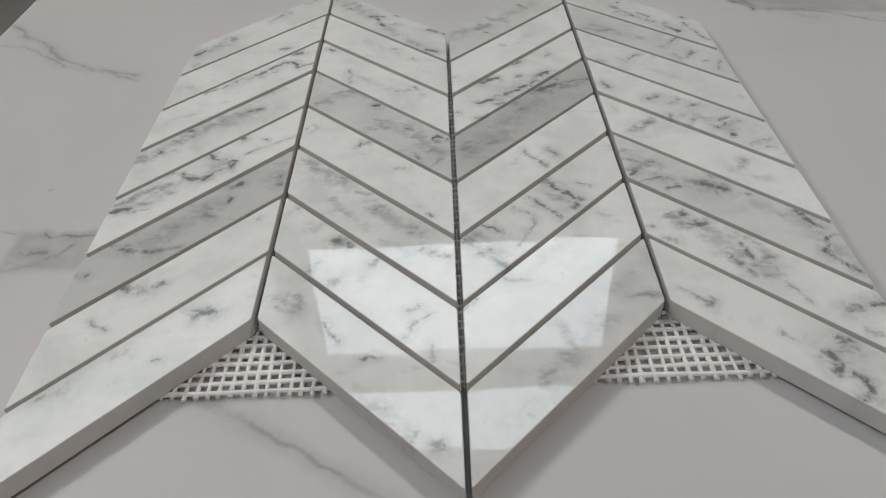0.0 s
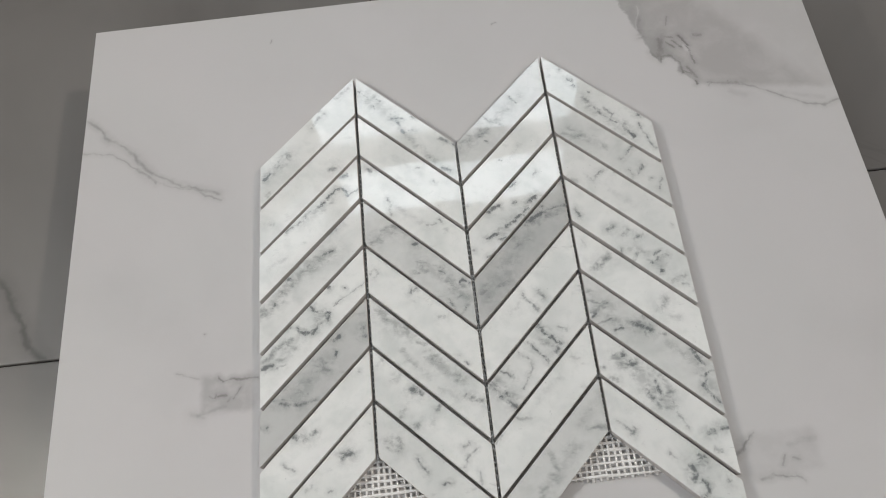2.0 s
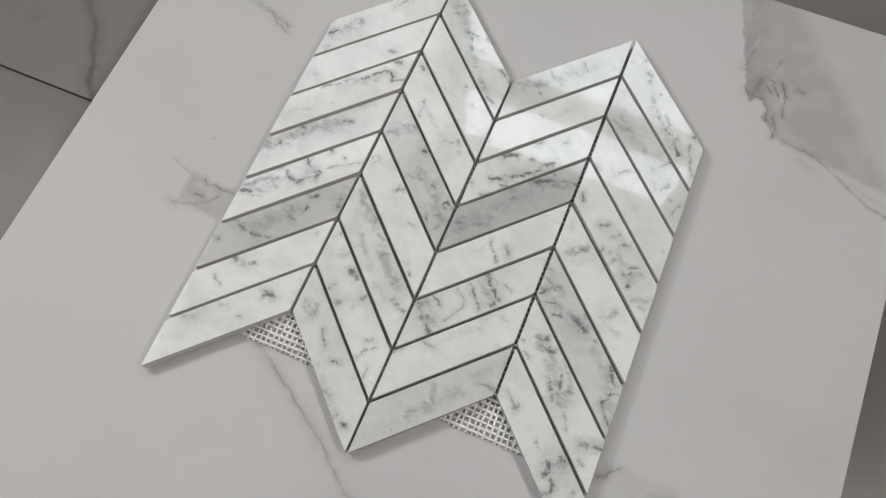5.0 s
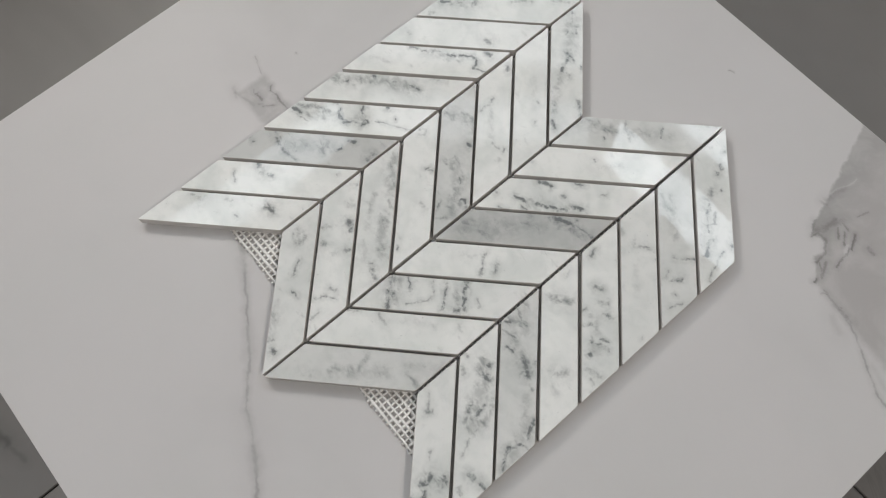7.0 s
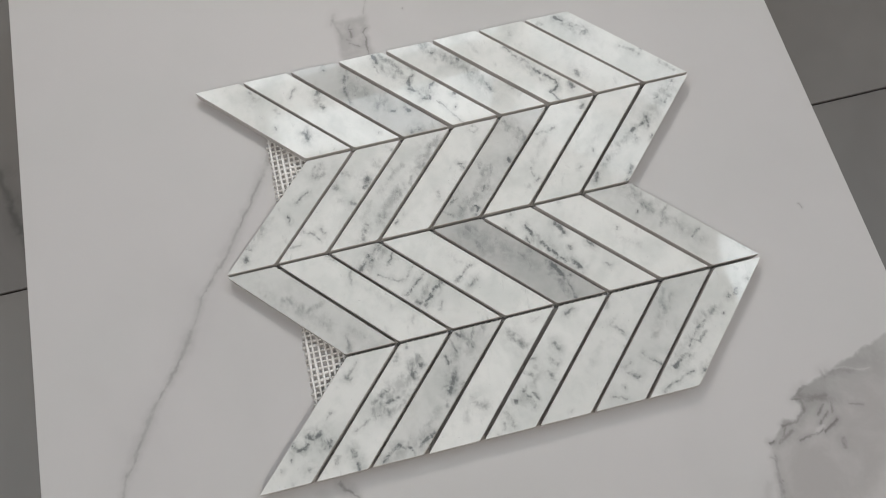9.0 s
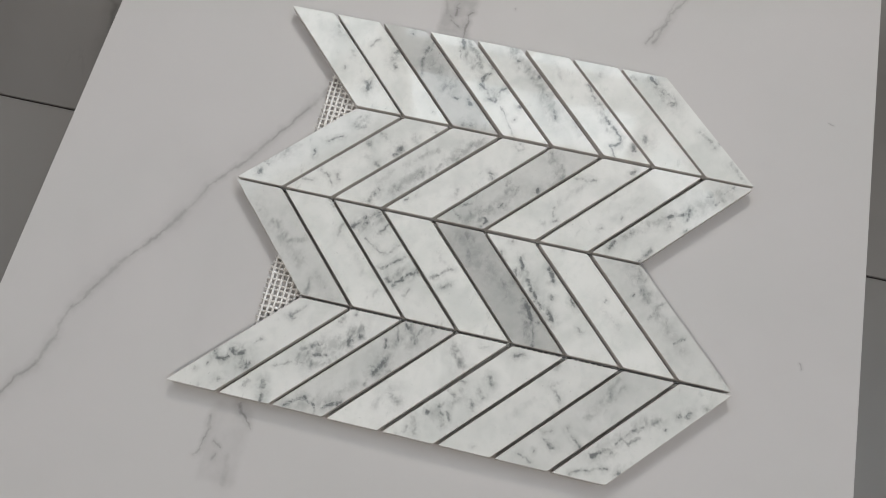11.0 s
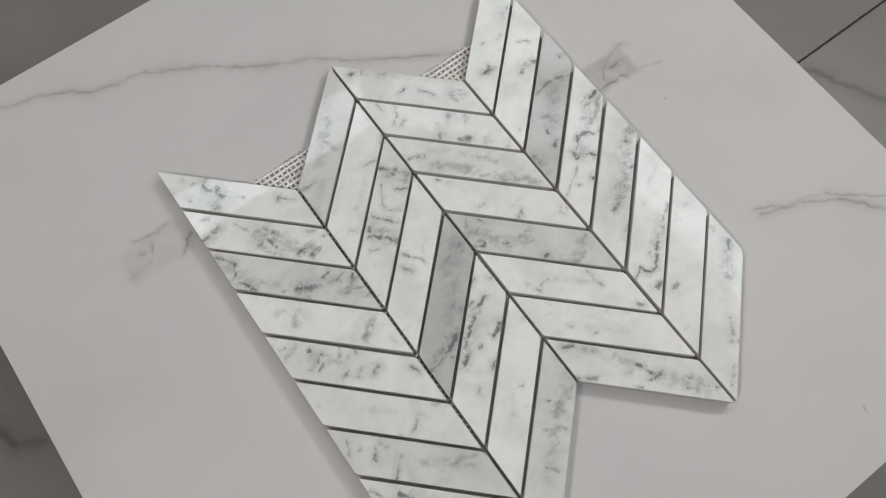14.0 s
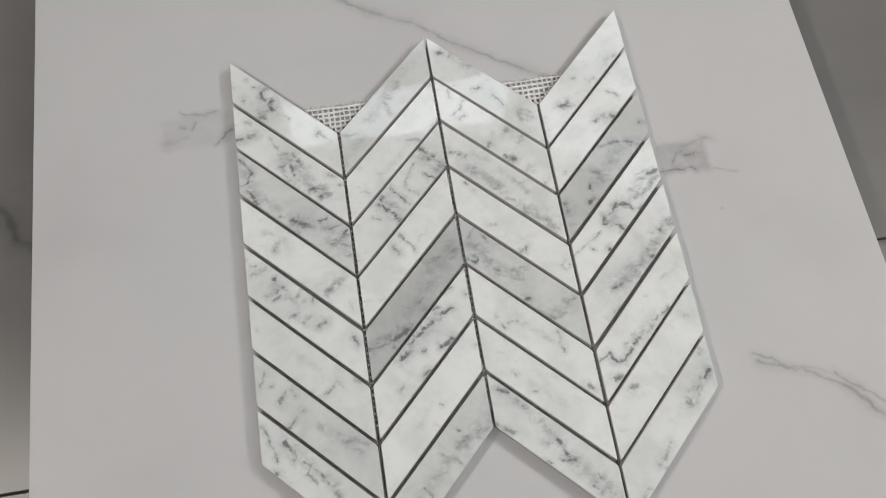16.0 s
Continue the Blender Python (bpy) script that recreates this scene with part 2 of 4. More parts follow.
def porcelain():
    """Satin white porcelain with a few grey veins and clouded patches."""
    m, n, b = material("satin_porcelain")
    co, point = flat_point(n, 7.0, 26)
    co, close = flat_point(n, 2.8, 90)
    cloud = n.ramp(n.noise(co, 5.0, 4, 0.55, 0.5).outputs["Fac"], 0.45, 0.75)
    cloud2 = n.ramp(n.noise(co, 17.0, 4, 0.6, 0.3).outputs["Fac"], 0.50, 0.78)
    grain = n.noise(co, 700, 2, 0.5).outputs["Fac"]
    col = n.mix(n.math("MULTIPLY", cloud, 0.34), (0.567, 0.549, 0.548, 1), (0.470, 0.457, 0.456, 1))
    col = n.mix(n.math("MULTIPLY", cloud2, 0.10), col, (0.46, 0.445, 0.44, 1))
    tint = n.ramp(n.noise(co, 8.0, 3, 0.5).outputs["Fac"], 0.40, 0.62)
    col = n.mix(n.math("MULTIPLY", tint, 0.30), col, (0.542, 0.540, 0.532, 1))
    top_line = [(-330, 246), (-296, 213), (-277, 195), (-255, 178), (-239, 158), (-217, 147), (-187, 137)]
    side_line = [(-184, 131), (-198, 136), (-202, 141), (-222, 146), (-237, 151), (-251, 165), (-275, 182), (-310, 188)]
    long_line = [(275, -296), (225, -277), (183, -262), (160, -248), (140, -240), (118, -236), (97, -225), (72, -208), (49, -190), (30, -181),
                 (8, -170), (-20, -149), (-40, -135), (-73, -115), (-105, -98)]

    def line(points, widths, depths):
        return [(*p, *q, widths[i % len(widths)], depths[i % len(depths)]) for i, (p, q) in enumerate(zip(points, points[1:]))]

    veins, point = streaks(n, point, line(top_line, (1.7, 2.2, 1.8, 2.6), (0.36, 0.44, 0.34, 0.46)) + line(side_line, (1.5, 2.0, 1.4), (0.42, 0.36, 0.30, 0.2)))
    long_vein, point = streaks(n, point, line(long_line, (1.6, 2.4, 1.8, 2.8, 1.6), (0.38, 0.30, 0.42, 0.34, 0.26)))
    halo, point = streaks(n, point, line(top_line[1:], (6.0,), (0.12,)) + line(long_line, (6.5, 5.0, 8.0), (0.17, 0.13, 0.20)))
    corner_edge, close = streaks(n, close, [
        (168, 221, 174, 210, 1.8, 0.45),
        (174, 210, 175, 216, 1.4, 0.6), (175, 216, 183, 215, 1.6, 0.65), (183, 215, 189, 207, 1.6, 0.7), (189, 207, 189, 197, 1.6, 0.62), (191, 198, 196, 195, 1.6, 0.5),
        (194, 202, 199, 191, 1.8, 0.55), (197, 188, 197, 185, 1.6, 0.75), (206, 182, 210, 185, 1.0, 0.55), (213, 184, 222, 184, 1.2, 0.5),
    ])
    corner_marks, close = streaks(n, close, [
        (173, 216, 181, 236, 3.2, 0.5), (177, 220, 177, 233, 2.6, 0.5), (182, 235, 188, 233, 1.4, 0.7), (182, 229, 188, 222, 1.2, 0.6), (187, 230, 193, 221, 1.4, 0.65),
        (194, 233, 199, 223, 1.8, 0.72), (197, 222, 199, 217, 1.4, 0.6), (198, 217, 201, 205, 1.2, 0.62), (206, 233, 211, 232, 2.0, 0.5), (186, 245, 188, 254, 1.2, 0.4),
        (162, 240, 166, 257, 3.0, 0.28), (164, 237, 162, 236, 2.5, 0.3),
    ])
    lower_line = [(206, 184), (218, 184), (233, 181), (244, 174), (252, 169), (261, 163), (275, 156), (289, 154), (304, 157)]
    corner_lower, point = streaks(n, point, line(lower_line, (1.6, 1.8, 1.5), (0.46, 0.5, 0.42)) + [(222, 176, 232, 170, 5.0, 0.16), (262, 168, 290, 160, 4.0, 0.14)])
    corner = n.math("MAXIMUM", n.math("MAXIMUM", corner_edge, corner_marks), corner_lower)
    side_a, close = streaks(n, close, [
        (-184, -10, -180, -13, 1.2, 0.6), (-180, -13, -174, -12, 0.8, 0.4), (-175, -12, -169, -13, 1.4, 0.68), (-169, -13, -156, -13, 1.2, 0.6), (-186, -24, -185, -22, 1.0, 0.5),
        (-184, -23, -178, -23, 1.2, 0.6), (-168, -18, -174, -26, 1.0, 0.5), (-213, -4, -197, -9, 1.0, 0.32), (-197, -35, -179, -31, 2.2, 0.26), (-175, -24, -177, -27, 1.4, 0.4),
        (-190, -22, -187, -24, 1.0, 0.3),
    ])
    side_b, close = streaks(n, close, [
        (155, -98, 160, -95, 2.2, 0.6), (160, -95, 163, -91, 1.6, 0.62), (162, -92, 169, -86, 1.0, 0.5), (166, -115, 175, -113, 1.5, 0.42), (175, -113, 183, -115, 1.3, 0.5),
        (183, -115, 190, -115, 0.9, 0.35), (189, -115, 194, -118, 1.2, 0.45), (185, -102, 181, -108, 1.0, 0.4), (189, -104, 194, -105, 1.1, 0.45), (189, -96, 206, -93, 3.0, 0.2),
    ])
    sides = n.math("MAXIMUM", side_a, side_b)
    break_up = n.ramp(n.noise(co, 95, 4, 0.65).outputs["Fac"], 0.32, 0.58, 0.48, 1.12)
    fine = n.math("MAXIMUM", n.math("MAXIMUM", veins, long_vein), n.math("MAXIMUM", corner, sides))
    fine = n.math("MULTIPLY", fine, break_up)
    wide, point = streaks(n, point, [
        (-184, -26, -160, -25, 6, 0.2), (175, -101, 196, -103, 6, 0.12), (-260, 60, -230, 40, 40, 0.10), (-203, -33, -194, -36, 3.0, 0.3),
        (240, -20, 285, -30, 30, 0.08)])
    wide = n.math("MAXIMUM", wide, halo)
    wide = n.math("MULTIPLY", wide, n.ramp(n.noise(co, 24, 4, 0.6).outputs["Fac"], 0.28, 0.62, 0.45, 1.0))
    # the clouded corner: three straight borders and a bite, a greyer band along the first border, clear again beyond
    def border(p, at, across):
        return n.vec("DOT_PRODUCT", n.vec("SUBTRACT", p, at), across)

    first = border(close, (0.1575, 0.2510, 0), (0.956, 0.293, 0))
    region = n.math("MULTIPLY", n.ramp(first, 0.0, 0.003), n.ramp(border(close, (0.174, 0.209, 0), (0.722, 0.692, 0)), 0.0, 0.003))
    region = n.math("MULTIPLY", region, n.ramp(border(close, (0.235, 0.177, 0), (0.15, 0.989, 0)), -0.002, 0.006))
    bite = n.vec("LENGTH", n.vec("SUBTRACT", close, (0.1795, 0.2065, 0)))
    region = n.math("MULTIPLY", region, n.ramp(bite, 0.006, 0.009))
    region = n.math("MULTIPLY", region, n.ramp(border(point, (0.232, 0.244, 0), (0.8, 0.6, 0)), -0.004, 0.012, 1.0, 0.45))
    band = n.math("MULTIPLY", region, n.ramp(first, 0.006, 0.030, 1.0, 0.0))
    patchy = n.noise(co, 32, 4, 0.6, 0.4).outputs["Fac"]
    region = n.math("MULTIPLY", region, n.ramp(patchy, 0.30, 0.62, 0.66, 1.0))
    band = n.math("MULTIPLY", band, n.ramp(patchy, 0.34, 0.58, 0.25, 0.8))
    pale, close = streaks(n, close, [(160, 240, 167, 268, 1.2, 0.55), (195, 222, 197, 218, 3.0, 1.0)])
    region = n.math("MULTIPLY", region, n.math("SUBTRACT", 1.0, pale))
    band = n.math("MULTIPLY", band, n.math("SUBTRACT", 1.0, pale))
    col = n.mix(n.math("MULTIPLY", region, 0.80), col, (0.365, 0.345, 0.338, 1))
    col = n.mix(n.math("MULTIPLY", band, 0.60), col, (0.29, 0.288, 0.28, 1))
    specks, close = streaks(n, close, [(-194.3, 22.2, -193.7, 22.5, 0.7, 0.5), (-145.5, 274.3, -144.5, 278.3, 0.6, 0.5), (42.6, 267.4, 46.6, 269.4, 0.6, 0.5)])
    fine = n.math("MAXIMUM", fine, specks)
    for cx, cy, hx, hy, depth in ((-0.178, -0.021, 0.019, 0.0140, 0.46), (0.181, -0.101, 0.027, 0.0145, 0.19)):
        off = n.vec("ABSOLUTE", n.vec("SUBTRACT", point, (cx, cy, 0)))
        sep = n.add("ShaderNodeSeparateXYZ")
        n.link(off, sep.inputs[0])
        inside = n.math("MULTIPLY", n.ramp(sep.outputs["X"], hx - 0.004, hx + 0.003, 1.0, 0.0), n.ramp(sep.outputs["Y"], hy - 0.004, hy + 0.003, 1.0, 0.0))
        inside = n.math("MULTIPLY", inside, n.ramp(n.noise(co, 55, 3, 0.6).outputs["Fac"], 0.30, 0.62, depth * 0.45, depth))
        wide = n.math("MAXIMUM", wide, inside)
    col = n.mix(wide, col, (0.24, 0.228, 0.225, 1))
    col = n.mix(fine, col, (0.15, 0.14, 0.135, 1))
    col = n.mix(n.math("MULTIPLY", grain, 0.05), col, (0.42, 0.42, 0.42, 1))
    n.link(col, b.inputs["Base Color"])
    n.link(n.math("ADD", n.math("MULTIPLY", grain, 0.06), 0.46), b.inputs["Roughness"])
    b.inputs["Specular IOR Level"].default_value = 0.2
    n.link(n.bump(n.noise(co, 260, 3, 0.5).outputs["Fac"], 0.06, 0.0004), b.inputs["Normal"])
    return m


def floor_stone(strokes=()):
    """Grey glazed floor tile with faint clouds and a few dark veins."""
    m, n, b = material("grey_glazed_floor")
    co = n.add("ShaderNodeTexCoord").outputs["Object"]
    rnd = n.add("ShaderNodeObjectInfo").outputs["Random"]
    oc = n.vec("ADD", co, n.vec("SCALE", (9.0, 4.0, 0.0), scale=rnd))
    cloud = n.ramp(n.noise(oc, 3.2, 4, 0.55, 0.6).outputs["Fac"], 0.35, 0.72)
    col = n.mix(cloud, (0.215, 0.204, 0.198, 1), (0.165, 0.157, 0.152, 1))
    ridge = n.noise(oc, 4.2, 6, 0.6, 0.8).outputs["Fac"]
    line = n.math("SUBTRACT", 1.0, n.ramp(n.math("ABSOLUTE", n.math("SUBTRACT", ridge, 0.5)), 0.0, 0.010))
    patch = n.ramp(n.noise(oc, 5.0, 2, 0.5).outputs["Fac"], 0.56, 0.70)
    col = n.mix(n.math("MULTIPLY", n.math("MULTIPLY", line, patch), 0.16), col, (0.07, 0.07, 0.065, 1))
    if strokes:
        flat, point = flat_point(n, 9.0, 22)
        col = n.mix(streaks(n, point, strokes)[0], col, (0.055, 0.056, 0.05, 1))
    grain = n.noise(oc, 500, 2, 0.5).outputs["Fac"]
    col = n.mix(n.math("MULTIPLY", grain, 0.06), col, (0.2, 0.2, 0.2, 1))
    n.link(col, b.inputs["Base Color"])
    n.link(n.math("ADD", n.math("MULTIPLY", grain, 0.08), 0.30), b.inputs["Roughness"])
    n.link(n.bump(n.noise(oc, 120, 3, 0.5).outputs["Fac"], 0.05, 0.0006), b.inputs["Normal"])
    return m


def plain(name, colour, rough, scale, depth=0.12, metal=0.0, bump=0.08):
    """A painted or moulded surface with soft unevenness and fine grain."""
    m, n, b = material(name)
    co = n.add("ShaderNodeTexCoord").outputs["Object"]
    big = n.noise(co, scale, 4, 0.55).outputs["Fac"]
    small = n.noise(co, scale * 22, 3, 0.5).outputs["Fac"]
    dark = tuple(c * (1 - 2 * depth) for c in colour) + (1,)
    col = n.mix(n.math("MULTIPLY", n.math("ADD", big, small), 0.5), colour + (1,), dark)
    n.link(col, b.inputs["Base Color"])
    b.inputs["Metallic"].default_value = metal
    n.link(n.math("ADD", n.math("MULTIPLY", small, 0.1), rough - 0.05), b.inputs["Roughness"])
    n.link(n.bump(small, bump, 0.001), b.inputs["Normal"])
    return m


PORCELAIN = porcelain()
FLOOR = floor_stone()
FLOOR_WEST = floor_stone([(216, -484, 254, -522, 4, 0.4), (254, -522, 270, -551, 5, 0.55), (270, -551, 281, -570, 4, 0.6), (281, -570, 288, -587, 6, 0.7), (288, -587, 300, -598, 5, 0.6)])
FLOOR_EAST = floor_stone([(-129, 316, -154, 362, 4, 0.4), (-154, 362, -164, 375, 5, 0.6), (-164, 375, -172, 394, 6, 0.7), (-172, 394, -189, 406, 5, 0.5)])
FLOOR_SOUTH = floor_stone([(466, 181, 483, 196, 4, 0.4), (483, 196, 506, 200, 5, 0.6), (506, 200, 524, 203, 5, 0.6), (524, 203, 546, 210, 6, 0.7), (546, 210, 566, 216, 4, 0.4)])
NET = plain("glass_fibre_net", (0.84, 0.82, 0.80), 0.14, 180, 0.06)
GROUT = plain("dark_grout", (0.06, 0.058, 0.055), 0.9, 60)
# unseen room surfaces, kept dark and brown so their bounce tints the shadows
PLASTER = plain("added_wall_plaster", (0.17, 0.13, 0.108), 0.85, 3)
CEILING = plain("added_ceiling_plaster", (0.17, 0.15, 0.135), 0.9, 3)
FRAME = plain("window_frame_paint", (0.40, 0.39, 0.38), 0.45, 12)
GLUE = plain("grey_tile_glue", (0.58, 0.57, 0.55), 0.7, 230, 0.36)
BLACK = plain("black_turntable_plastic", (0.02, 0.02, 0.02), 0.4, 30)
STEEL = plain("brushed_turntable_metal", (0.45, 0.45, 0.45), 0.35, 60, metal=1.0)

glass, gn, gb = material("clear_window_glass")
gb.inputs["Base Color"].default_value = (0.95, 0.98, 0.97, 1)
gb.inputs["Transmission Weight"].default_value = 1.0
gb.inputs["Roughness"].default_value = 0.0
gb.inputs["IOR"].default_value = 1.45


# ---------------------------------------------------------------- mesh helpers
def box(bm, lo, hi):
    x0, y0, z0 = lo
    x1, y1, z1 = hi
    v = [bm.verts.new(p) for p in ((x0, y0, z0), (x1, y0, z0), (x1, y1, z0), (x0, y1, z0),
                                   (x0, y0, z1), (x1, y0, z1), (x1, y1, z1), (x0, y1, z1))]
    for f in ((0, 3, 2, 1), (4, 5, 6, 7), (0, 1, 5, 4), (1, 2, 6, 5), (2, 3, 7, 6), (3, 0, 4, 7)):
        bm.faces.new([v[i] for i in f])


def prism(bm, outline, z0, z1):
    lower = [bm.verts.new((x, y, z0)) for x, y in outline]
    upper = [bm.verts.new((x, y, z1)) for x, y in outline]
    bm.faces.new(lower[::-1])
    bm.faces.new(upper)
    for i in range(len(outline)):
        j = (i + 1) % len(outline)
        bm.faces.new((lower[i], lower[j], upper[j], upper[i]))


def bevel(bm, width, segments=2, pick=None):
    edges = [e for e in bm.edges if pick is None or pick(e)]
    bmesh.ops.bevel(bm, geom=edges, offset=width, segments=segments, profile=0.6, affect="EDGES")


def mesh_of(name, bm, mat):
    me = bpy.data.meshes.new(name)
    bm.normal_update()
    bm.to_mesh(me)
    bm.free()
    if mat:
        me.materials.append(mat)
    return me


def part(name, bm, mat, parent=None, label=""):
    ob = new(name, mesh_of(name, bm, mat))
    if parent:
        ob.parent = parent
    return tagged(ob, label)


def ring(bm, radius, z0, z1, count=72):
    prism(bm, [(radius * math.cos(2 * math.pi * i / count), radius * math.sin(2 * math.pi * i / count)) for i in range(count)], z0, z1)


# ---------------------------------------------------------------- the room
def build_floor():
    bm = bmesh.new()
    box(bm, (-2.5, -2.5, -0.05), (2.4, 2.6, -0.003))
    floor = tagged(part("floor", bm, GROUT), "grey glazed tile floor with thin dark joints", "floor", kind="structure")
    join_x, j, size = -0.066, 0.0008, 1.20
    starts = {-2: 0.62, -1: 0.044, 0: 0.134, 1: 0.70}     # where each column's cross joint lies: the tiles are laid staggered
    veins = {(-1, 0): FLOOR_WEST, (0, -1): FLOOR_EAST, (-1, -1): FLOOR_SOUTH}
    for i, start in starts.items():
        for k in (-2, -1, 0, 1):
            x0, x1 = join_x + i * size + j, join_x + (i + 1) * size - j
            y0, y1 = start + k * size + j, start + (k + 1) * size - j
            bm = bmesh.new()
            w, h = (x1 - x0) / 2, (y1 - y0) / 2
            box(bm, (-w, -h, -0.0028), (w, h, 0.0))
            bevel(bm, 0.0006, 1)
            t = part("floor_tile", bm, veins.get((i, k), FLOOR), floor)
            t.location = (x0 + w, y0 + h, 0)


# walls and ceiling are unseen, added to hold windows and lamps and bounce light
BEND = math.tan(radians(22.5))
# each wall: which way it faces, how far off it stands, its two inner ends and how far its outer face reaches past them
WALLS = (
    ("wall_north", 0, ROOM, -ROOM * BEND, EAST, WALL_T * BEND, WALL_T),
    ("wall_north_west", 7, ROOM, -ROOM * BEND, ROOM * BEND, WALL_T * BEND, WALL_T * BEND),
    ("wall_west", 6, ROOM, -ROOM * BEND, ROOM * BEND, WALL_T * BEND, WALL_T * BEND),
    ("wall_south_west", 5, ROOM, -ROOM * BEND, ROOM * BEND, WALL_T * BEND, WALL_T * BEND),
    ("wall_south", 4, ROOM, -EAST, ROOM * BEND, WALL_T, WALL_T * BEND),
    ("wall_east", 2, EAST, -ROOM, ROOM, WALL_T, WALL_T),
)


def build_wall(name, k, far, end0, end1, past0, past1):
    """One added wall of the unseen room, with a window opening right through it where the wall has one."""
    turn = pose(0, 0, 0, 0, 0, -45 * k)
    o = OPEN_W / 2
    bm = bmesh.new()

    def block(inner0, inner1, outer0, outer1, z0, z1):
        prism(bm, [(inner0, far), (inner1, far), (outer1, far + WALL_T), (outer0, far + WALL_T)], z0, z1)

    out0, out1 = end0 - past0, end1 + past1
    if k not in WINDOW_WATTS:
        block(end0, end1, out0, out1, 0.0, CEIL)
        wall = part(name, bm, PLASTER)
        wall.matrix_world = turn
        tagged(wall, "added unseen wall of plain warm brown-grey plaster", "wall", kind="structure")
        return
    block(end0, end1, out0, out1, 0.0, SILL)
    block(end0, end1, out0, out1, HEAD, CEIL)
    block(end0, OPEN_X - o, out0, OPEN_X - o, SILL, HEAD)
    block(OPEN_X + o, end1, OPEN_X + o, out1, SILL, HEAD)
    wall = part(name, bm, PLASTER)
    wall.matrix_world = turn
    tagged(wall, "added unseen wall of warm brown-grey plaster with a window opening", "wall", kind="structure")

    # windows other than the north one are made up
    win = new("window_%d" % (k + 1))
    win.matrix_world = turn @ pose(OPEN_X, ROOM + 0.075, SILL)
    tagged(win, "painted two-light window with broad middle rail; all but north added", "window", kind="structure")
    hgt = HEAD - SILL
    bm = bmesh.new()
    e = 0.002
    box(bm, (-o + e, 0.0, e), (-o + 0.03, 0.05, hgt - e))
    box(bm, (o - 0.03, 0.0, e), (o - e, 0.05, hgt - e))
    box(bm, (-o + 0.03, 0.0, e), (o - 0.03, 0.05, 0.03))
    box(bm, (-o + 0.03, 0.0, hgt - 0.03), (o - 0.03, 0.05, hgt - e))
    part("window_frame", bm, FRAME, win)
    bm = bmesh.new()
    box(bm, (-o + e, -0.060, RAIL_LO - SILL), (o - e, -0.030, RAIL_HI - SILL))
    bevel(bm, 0.003)
    part("middle_rail", bm, FRAME, win)
    for z0, z1 in ((0.03, RAIL_LO - SILL), (RAIL_LO - SILL, hgt - 0.03)):
        bm = bmesh.new()
        box(bm, (-o + 0.031, 0.02, z0 + 0.001), (o - 0.031, 0.026, z1 - 0.001))
        pane = part("pane", bm, glass, win, "clear glass pane")
        pane.visible_shadow = False


build_floor()
for row in WALLS:
    build_wall(*row)
bm = bmesh.new()
side = (ROOM + WALL_T) * BEND
prism(bm, [(EAST + WALL_T, -ROOM - WALL_T), (EAST + WALL_T, ROOM + WALL_T), (-side, ROOM + WALL_T), (-ROOM - WALL_T, side),
           (-ROOM - WALL_T, -side), (-side, -ROOM - WALL_T)], CEIL + 0.002, CEIL + 0.12)
ceiling = part("ceiling", bm, CEILING)
tagged(ceiling, "added unseen ceiling of plain grey plaster", "ceiling", kind="structure")


# ---------------------------------------------------------------- turntable and slab
def build_turntable():
    table = tagged(new("turntable"), "low black display turntable standing on the floor", "turntable")
    bm = bmesh.new()
    ring(bm, 0.150, 0.0, 0.055)
    bevel(bm, 0.004, 2, lambda e: abs(e.verts[0].co.z - e.verts[1].co.z) < 1e-5)
    part("base", bm, BLACK, table)
    bm = bmesh.new()
    ring(bm, 0.045, 0.055, 0.066)
    part("spindle", bm, STEEL, table, "brushed metal spindle")
    bm = bmesh.new()
    ring(bm, 0.170, 0.066, SLAB_Z - SLAB_T)
    bevel(bm, 0.003, 2, lambda e: abs(e.verts[0].co.z - e.verts[1].co.z) < 1e-5)
    part("platter", bm, BLACK, table)
    table.location = (0.0, 0.007, 0)


def build_slab():
    bm = bmesh.new()
    box(bm, (-0.2990, -0.2932, -SLAB_T), (0.3025, 0.3082, 0.0))
    bevel(bm, 0.0008, 2)
    slab = part("porcelain_slab", bm, PORCELAIN)
    slab.location = (0, 0, SLAB_Z)
    tagged(slab, "square satin white porcelain slab with grey veins on a turntable", "tile slab")


def build_pendant(x, y, z):
    """A made-up pendant body for an unseen lamp: cord, cap and an open tilted shade round its bulb."""
    lamp = tagged(new("assumed_pendant"), "made-up black pendant body for an unseen lamp", "lamp", group="pendant lamps")
    bm = bmesh.new()
    box(bm, (-0.0025, -0.0025, 0.075), (0.0025, 0.0025, CEIL - z - 0.02))
    part("cord", bm, BLACK, lamp)
    bm = bmesh.new()
    ring(bm, 0.045, CEIL - z - 0.02, CEIL - z + 0.002, 32)
    part("ceiling_cap", bm, BLACK, lamp)
    bm = bmesh.new()
    rims = []
    for r, h in ((0.070, 0.000), (0.068, 0.030), (0.050, 0.060), (0.018, 0.078), (0.016, 0.076), (0.048, 0.057), (0.066, 0.029), (0.068, 0.000)):
        rims.append([bm.verts.new((r * math.cos(2 * math.pi * i / 40), r * math.sin(2 * math.pi * i / 40), h + 0.012)) for i in range(40)])
    for lo, hi in zip(rims, rims[1:] + rims[:1]):
        for i in range(40):
            bm.faces.new((lo[i], lo[(i + 1) % 40], hi[(i + 1) % 40], hi[i]))
    part("shade", bm, BLACK, lamp)
    lamp.location = (x, y, z)
    return lamp


build_turntable()
build_slab()
for x, y, z, watts in LAMPS:
    build_pendant(x, y, z)

